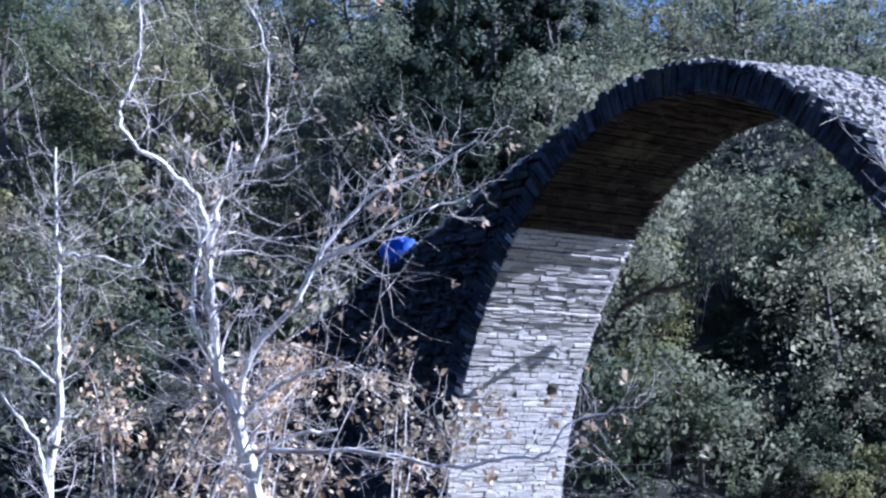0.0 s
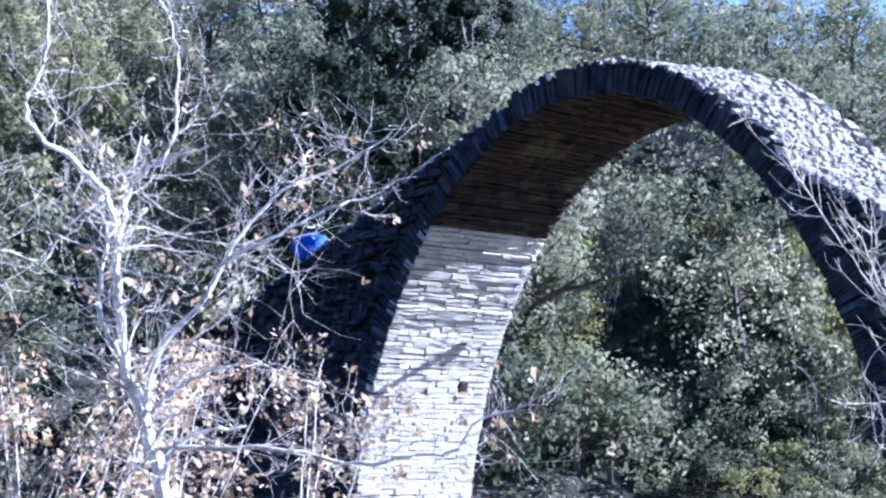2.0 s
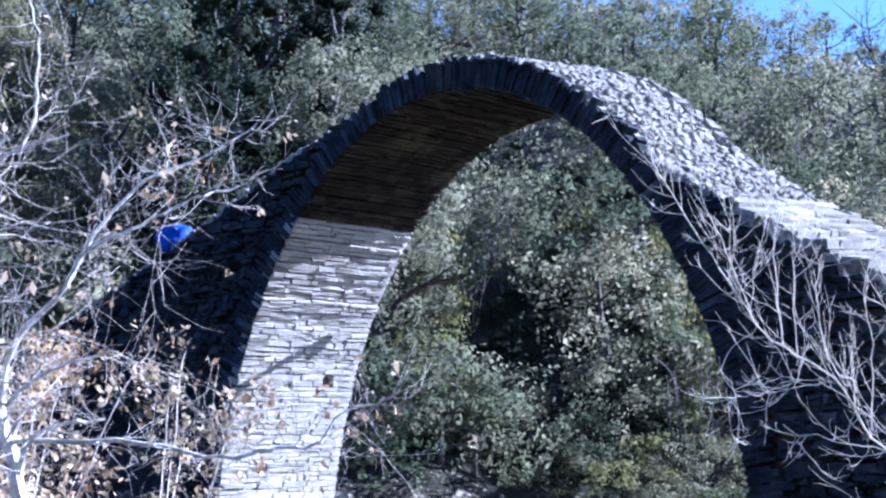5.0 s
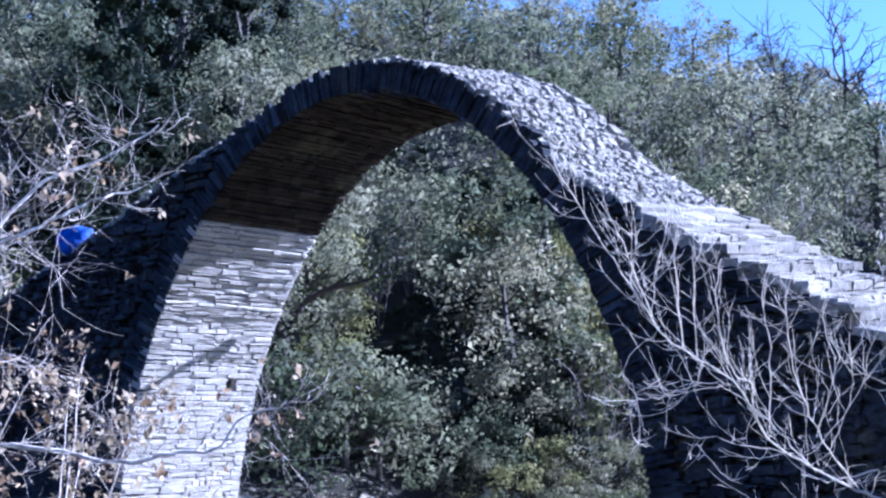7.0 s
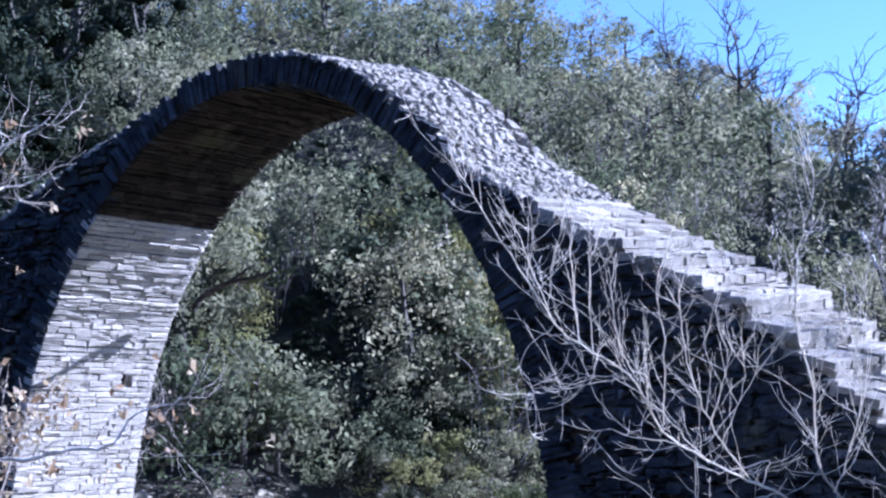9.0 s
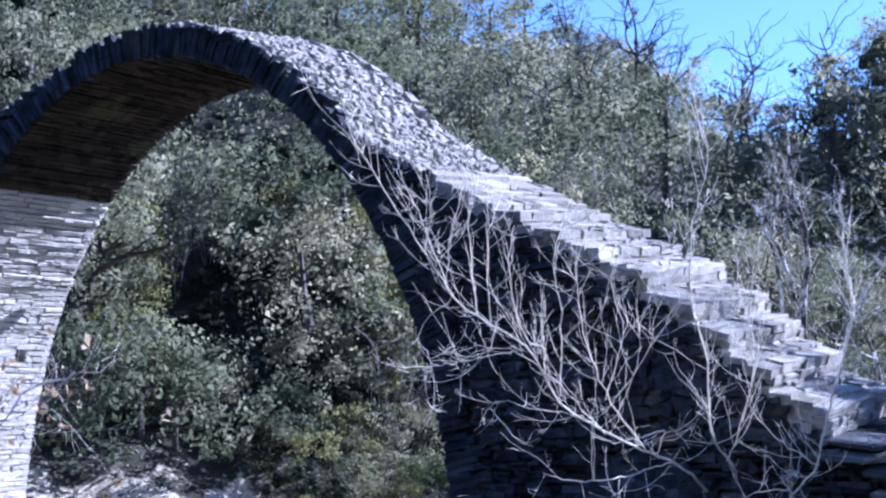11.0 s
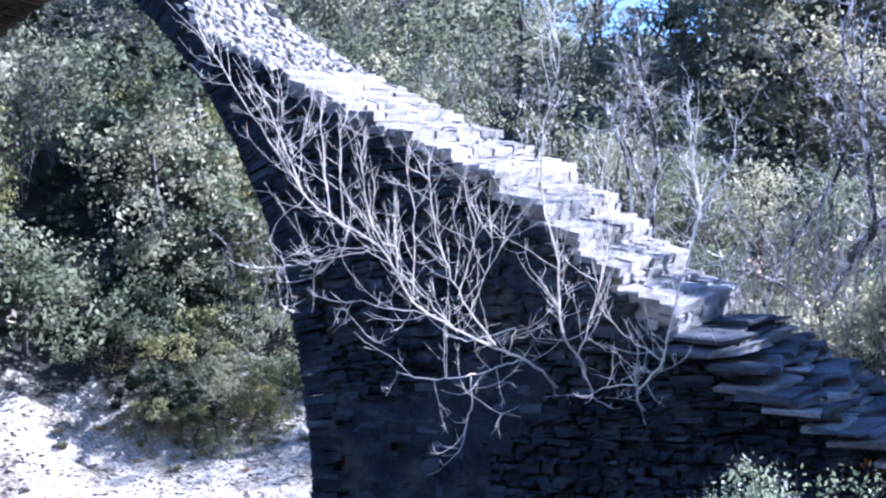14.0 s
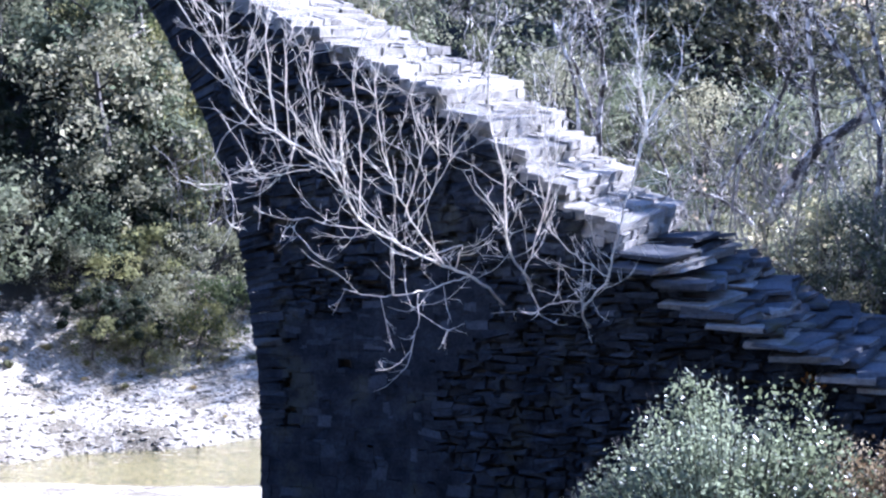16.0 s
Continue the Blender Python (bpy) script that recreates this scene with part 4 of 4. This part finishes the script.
FIG = [
    ([(-7.9, 0.1, 4.4), (-7.9, -0.8, 4.8), (-8.2, -1.5, 5.1), (-8.5, -2.2, 5.4), (-8.84, -2.61, 5.73), (-8.98, -3.25, 6.42), (-9.38, -3.96, 6.87), (-9.56, -4.32, 7.27), (-9.81, -4.80, 8.01), (-10.04, -5.30, 8.71), (-10.16, -5.47, 9.10)], 0.05, 0.012),
    ([(-8.9, -2.9, 6.1), (-8.79, -3.15, 6.41), (-8.91, -3.45, 6.59), (-8.89, -3.83, 7.41), (-8.76, -3.92, 7.88)], 0.03, 0.012),
    ([(-9.30, -3.9, 6.80), (-9.28, -4.10, 7.90), (-9.19, -4.11, 8.37)], 0.025, 0.01),
    ([(-9.52, -4.25, 7.20), (-9.69, -4.61, 8.08), (-9.88, -4.81, 8.56)], 0.02, 0.01),
    ([(-8.45, -2.1, 5.3), (-8.56, -2.69, 5.73), (-8.88, -2.85, 6.10), (-9.31, -3.09, 6.43)], 0.022, 0.01),
    ([(-8.1, -1.3, 5.0), (-7.79, -1.79, 5.35), (-8.09, -2.37, 5.22), (-8.36, -2.71, 5.31)], 0.022, 0.01),
    ([(-8.0, -1.0, 4.9), (-8.15, -1.54, 4.82), (-8.27, -2.26, 4.75), (-8.60, -2.64, 4.74), (-8.94, -2.92, 4.85)], 0.025, 0.012),
    ([(-8.22, -2.2, 4.75), (-8.15, -2.34, 4.43), (-8.24, -2.42, 4.01)], 0.014, 0.008),
    ([(-8.15, -1.52, 5.1), (-8.30, -2.23, 5.72), (-8.38, -2.72, 6.45), (-8.39, -2.99, 7.29), (-8.23, -2.97, 7.93)], 0.028, 0.01),
    ([(-9.19, -3.75, 6.70), (-9.11, -3.97, 7.55), (-9.00, -3.97, 8.10)], 0.018, 0.008),
    ([(-9.67, -4.5, 7.55), (-9.51, -4.62, 8.07), (-9.53, -4.71, 8.64)], 0.014, 0.007),
    ([(-8.78, -2.70, 5.81), (-8.58, -3.06, 6.87), (-8.60, -3.22, 7.50), (-8.37, -3.18, 8.13)], 0.022, 0.008),
    ([(-8.32, -2.35, 5.75), (-7.97, -2.53, 6.58), (-8.04, -2.70, 7.22), (-7.90, -2.68, 7.72)], 0.018, 0.007),
    ([(-9.5, -4.3, 7.2), (-9.32, -4.47, 7.80), (-9.08, -4.41, 8.47)], 0.014, 0.006),
    ([(-9.5, -4.1, 7.1), (-9.92, -4.27, 6.60), (-9.78, -4.18, 6.25), (-9.88, -4.23, 6.04)], 0.012, 0.006),
    ([(-9.05, -3.4, 6.45), (-9.45, -3.86, 6.31), (-9.56, -3.93, 5.62)], 0.012, 0.006),
    ([(-8.6, -2.4, 5.55), (-8.98, -3.13, 5.67), (-9.30, -3.42, 5.75), (-9.55, -3.57, 5.40)], 0.014, 0.006),
    ([(-8.35, -2.3, 5.6), (-7.85, -2.14, 6.30), (-7.70, -2.09, 6.88), (-7.49, -2.03, 7.31)], 0.016, 0.007),
    ([(-9.05, -3.35, 6.4), (-9.48, -3.80, 6.27), (-9.75, -4.02, 6.21), (-10.08, -4.27, 6.12)], 0.014, 0.006),
    ([(-8.25, -2.1, 5.6), (-8.09, -2.35, 5.72), (-7.88, -2.26, 6.30), (-7.89, -2.29, 6.95)], 0.018, 0.008),
]
plant("fig_shrub", "leafless pale-grey fig shrub growing from the wall", "shrub", FIG, M_FIG, 43, 6.4, 1.1, 0.17, 0.0043, thick=0.42, along=0.5, scatter=0.5, wander=0.16, spur=(0.1, 0.4), sparse=6.2)
plant("wall_shrub", "slender leafless shrub growing from the wall", "shrub", [
    ([(-7.5, 0.1, 4.7), (-7.47, -0.90, 5.32), (-7.31, -1.37, 6.22), (-7.34, -1.84, 7.02), (-7.18, -2.07, 8.01), (-6.94, -2.17, 8.63), (-6.94, -2.30, 9.40)], 0.035, 0.01),
    ([(-7.5, -0.3, 4.9), (-7.16, -0.79, 5.24), (-6.76, -1.16, 6.14), (-6.74, -1.38, 6.87), (-6.56, -1.39, 7.81)], 0.025, 0.008),
], M_FIG, 44, 8, 1.2, 0.2, 0.0046, thick=0.5, along=0.5, scatter=0.5, wander=0.16, spur=(0.1, 0.4))
plant("wall_shrub", "crooked leafless shrub rooted in the wall stones", "shrub", [
    ([(-6.6, 0.1, 4.1), (-6.55, -0.5, 4.4), (-6.03, -0.94, 4.96), (-5.82, -1.06, 5.69), (-5.46, -1.17, 6.76), (-5.48, -1.32, 7.40), (-5.37, -1.35, 8.10)], 0.035, 0.01),
    ([(-6.5, -0.5, 4.45), (-6.50, -0.91, 4.59), (-6.9, -1.1, 4.5), (-7.0, -1.3, 4.35)], 0.02, 0.008),
    ([(-6.03, -0.9, 4.9), (-6.4, -1.2, 5.2), (-6.7, -1.3, 5.5)], 0.018, 0.008),
], M_FIG, 45, 8, 1.0, 0.16, 0.0046, thick=0.5, along=0.5, scatter=0.55, wander=0.18, spur=(0.1, 0.4))


# the pale leaves on these two plane trees are added as white sparkle
plant("leaning_plane_tree", "leaning plane tree with blotched pale bark behind the ramp", "tree", [
    ([(-6.0, 5.9, 3.0), (-5.7, 5.9, 4.6), (-5.44, 5.96, 5.42), (-5.02, 6.06, 6.09), (-4.55, 6.13, 6.75), (-4.00, 6.21, 7.11), (-3.47, 6.27, 7.47), (-2.99, 6.29, 8.02)], 0.14, 0.06),
    ([(-4.55, 6.13, 6.75), (-4.62, 6.07, 7.80), (-4.68, 5.98, 8.65), (-4.67, 5.87, 9.58), (-4.5, 5.8, 10.4)], 0.06, 0.02),
    ([(-3.46, 6.24, 7.45), (-3.63, 6.16, 8.60), (-3.73, 6.08, 9.17), (-3.6, 6.0, 10.2)], 0.05, 0.015),
    ([(-5.5, 5.95, 5.3), (-6.2, 5.8, 5.9), (-6.92, 5.61, 6.12)], 0.04, 0.015),
], M_BLOTCH, 47, 9, 1.0, 0.15, 0.005, 0.05, M_PALE, 0.06, thick=1.0, shoot=M_SHOOT, wander=0.26)
plant("twin_plane_tree", "forked plane tree with blotched pale bark behind the ramp", "tree", [
    ([(-8.2, 5.75, 3.0), (-8.3, 5.7, 5.6), (-8.31, 5.68, 7.30), (-8.21, 5.66, 8.04), (-8.25, 5.57, 8.83), (-8.36, 5.46, 9.42), (-8.42, 5.36, 10.6)], 0.09, 0.02),
    ([(-8.31, 5.68, 7.0), (-8.57, 5.55, 7.95), (-8.75, 5.43, 8.64), (-8.61, 5.41, 9.23), (-8.7, 5.3, 10.2)], 0.05, 0.015),
], M_BLOTCH, 48, 9, 0.9, 0.15, 0.005, 0.05, M_PALE, 0.06, thick=0.8, shoot=M_SHOOT, wander=0.26)
plant("plane_sapling", "young leafless plane sapling beyond the ramp's kerb", "tree", [
    ([(-7.1, 3.7, 3.0), (-7.15, 3.5, 5.2), (-7.08, 3.48, 5.94), (-6.94, 3.51, 6.66), (-6.80, 3.54, 7.11), (-6.87, 3.48, 7.65), (-6.90, 3.44, 8.10), (-6.95, 3.4, 8.9)], 0.035, 0.01),
    ([(-6.80, 3.54, 7.11), (-6.49, 3.60, 7.55), (-6.31, 3.63, 7.81), (-6.2, 3.6, 8.5)], 0.02, 0.008),
], M_PLANE, 49, 8, 0.8, 0.2, 0.0045, thick=0.9, wander=0.24)
plant("wall_weed", "small sprig of orange withered leaves on the wall", "plant", [
    ([(-3.56, 0.1, 3.47), (-3.58, -0.15, 3.52), (-3.53, -0.22, 3.63)], 0.008, 0.004),
    ([(-3.56, 0.0, 3.47), (-3.46, -0.15, 3.42), (-3.40, -0.2, 3.45)], 0.008, 0.004),
], M_BARK, 50, 10, 0.14, 0.1, 0.003, 0.22, M_RUST, 0.045, thick=1.0)
plant("dead_bough", "dark broken bough sticking out behind the pier", "branch", [
    ([(-23.0, 3.35, 8.15), (-22.8, 3.5, 8.45), (-22.15, 3.6, 8.7), (-21.5, 3.6, 8.75), (-20.9, 3.6, 8.9)], 0.05, 0.025),
    ([(-22.3, 3.6, 8.66), (-21.8, 3.7, 8.95), (-21.6, 3.8, 9.1)], 0.025, 0.01),
], M_DEAD, 46, 3, 0.5, 0.1, 0.008, thick=1.5)


def near_bush(name, label, x, y, height, radius, seed, n, leaf):
    """A leafy bush of upright shoots clothed in small leaves."""
    global rng
    rng = np.random.default_rng(seed)
    ob = thing(name, (x, y, gz(x, y)), label=label, category="bush")
    wood, crown = Geo(), Geo()
    for i in range(n):
        a, k = rng.uniform(0, 6.28), math.sqrt(rng.uniform())
        tip = np.array([radius * k * math.cos(a), radius * k * math.sin(a), height * (1 - 0.5 * k * k) * rng.uniform(0.62, 1.1) * (0.9 + 0.16 * math.sin(3 * a + seed))])
        line = smooth_line([tip * [0.2, 0.2, -0.05], tip * [0.6, 0.6, 0.5], tip], 4)
        tube(wood, line, 0.009, 0.003, 4)
        m = 165
        t = rng.uniform(0.35, 1.0, m)
        base = np.array([line[min(int(v * (len(line) - 1)), len(line) - 1)] for v in t])
        leaves(crown, base + rng.normal(0, 0.06, (m, 3)), 0.029, 0.35, 0.6)
    tagged(part("stemwork", wood, M_BARK, ob), kind="stuff")
    tagged(part("foliage", crown, leaf, ob), kind="stuff")
    return ob


near_bush("bush", "leafy grey-green bush with pale shoot tips", -2.4, -9.7, 1.68, 1.22, 51, 350, M_BUSH)
near_bush("bush", "low reddish-brown withering bush by the wall", -1.5, -9.3, 1.3, 0.75, 52, 130, M_DRY)


def tarpaulin():
    global rng
    rng = np.random.default_rng(61)
    bm = bmesh.new()
    bmesh.ops.create_icosphere(bm, subdivisions=4, radius=0.5)
    for v in bm.verts:
        k = 1 + 0.28 * noise.noise(v.co * 2.6) + 0.12 * noise.noise(v.co * 7)
        v.co = Vector((v.co.x * 1.0 * k, v.co.y * 0.9 * k, max(-0.25, v.co.z * 0.85 * k)))
    me = bpy.data.meshes.new("tarpaulin")
    bm.to_mesh(me)
    bm.free()
    me.materials.append(M_TARP)
    me.shade_smooth()
    ob = new("tarpaulin", me)
    ob.location = (-26.75, 0.45, float(top_z(-26.75)) + 0.2)
    tagged(ob, "crumpled bright blue tarpaulin heap on the ramp", "tarpaulin")


tarpaulin()


def bank_stones():
    """Bleached cobbles strewn over the river bank, and the larger boulders along the water's edge."""
    global rng
    rng = np.random.default_rng(71)
    geo = Geo()
    n = 0
    while n < 8000:
        x, y = rng.uniform(-36, -12), rng.uniform(4, 26)
        d = (-24.4 + 0.85 * max(0, y - 7) - x) * 0.76
        if not -1.2 < d < bank_width(y) + 1.5:
            continue
        s = 0.015 + 0.085 * rng.uniform() ** 3
        q = ROCK_V * (s * rng.uniform(0.7, 1.3, 3) * [1, 1, 0.45]) * rng.uniform(0.75, 1.2, (len(ROCK_V), 1))
        geo.add(q + [x, y, gz(x, y) + s * 0.05], ROCK_F)
        n += 1
    tagged(part("river_stones", geo, M_PEBBLE, None), "bleached white river stones on the bank", "stones", kind="stuff")
    first = None
    for i in range(16):
        y = rng.uniform(5.5, 19)
        x = -24.4 + 0.85 * max(0, y - 7) - rng.uniform(-0.35, 0.8) - (rng.uniform(0, 3) if i % 3 == 0 else 0)
        s = rng.uniform(0.1, 0.3)
        m = pose(x, y, gz(x, y) - 0.25 * s, rng.uniform(-12, 12), rng.uniform(-12, 12), rng.uniform(0, 360)) @ Matrix.Diagonal((s * rng.uniform(0.9, 1.5), s, s * rng.uniform(0.6, 0.9), 1))
        if first is None:
            bm = bmesh.new()
            bmesh.ops.create_icosphere(bm, subdivisions=3, radius=1)
            for v in bm.verts:
                v.co = v.co * (1 + 0.4 * noise.noise(v.co * 1.4) + 0.12 * noise.noise(v.co * 4.5))
            me = bpy.data.meshes.new("river_boulder")
            bm.to_mesh(me)
            bm.free()
            me.materials.append(M_PEBBLE)
            first = new("river_boulder", me)
            first.matrix_basis = m
            tagged(first, "bleached pale boulder lying at the river's edge", "boulder", "boulders along the water")
        else:
            ob = copy_thing(first, Matrix.Identity(4))
            ob.matrix_basis = m


def bank_tufts():
    """Withered tussocks on the gravel, thickest where the scrub begins."""
    global rng
    rng = np.random.default_rng(72)
    ob = thing("grass_tuft", label="withered olive-brown grass tussock on the gravel", category="grass", group="tussocks on the bank")
    geo = Geo()
    for _ in range(110):
        a, k = rng.uniform(0, 6.28), rng.uniform(0.1, 1.0)
        d = np.array([math.cos(a), math.sin(a), 0])
        side = np.array([-d[1], d[0], 0]) * 0.014
        p = d * 0.12 * k
        q, t = p + d * 0.16 * k + [0, 0, 0.26], p + d * 0.42 * k + [0, 0, 0.42 - 0.2 * k]
        geo.add([p - side, p + side, q + side, q - side, t], [(0, 1, 2, 3), (3, 2, 4)])
    tagged(part("tussock_growth", geo, M_STRAW, ob), kind="stuff")
    first = True
    for i in range(44):
        y = rng.uniform(7, 20)
        d = bank_width(y) * (rng.uniform(0.7, 1.05) if i % 2 else rng.uniform(0.25, 1.0))
        x = -24.4 + 0.85 * max(0, y - 7) - d / 0.76
        if i % 2 == 0 and x < -24.5:
            continue
        m = scaled(x, y, rng.uniform(0.4, 0.95), rng.uniform(0, 360), 0.02, rng.uniform(0.6, 1.1))
        if first:
            ob.matrix_basis, first = m, False
        else:
            copy_thing(ob, m)


bank_stones()
bank_tufts()
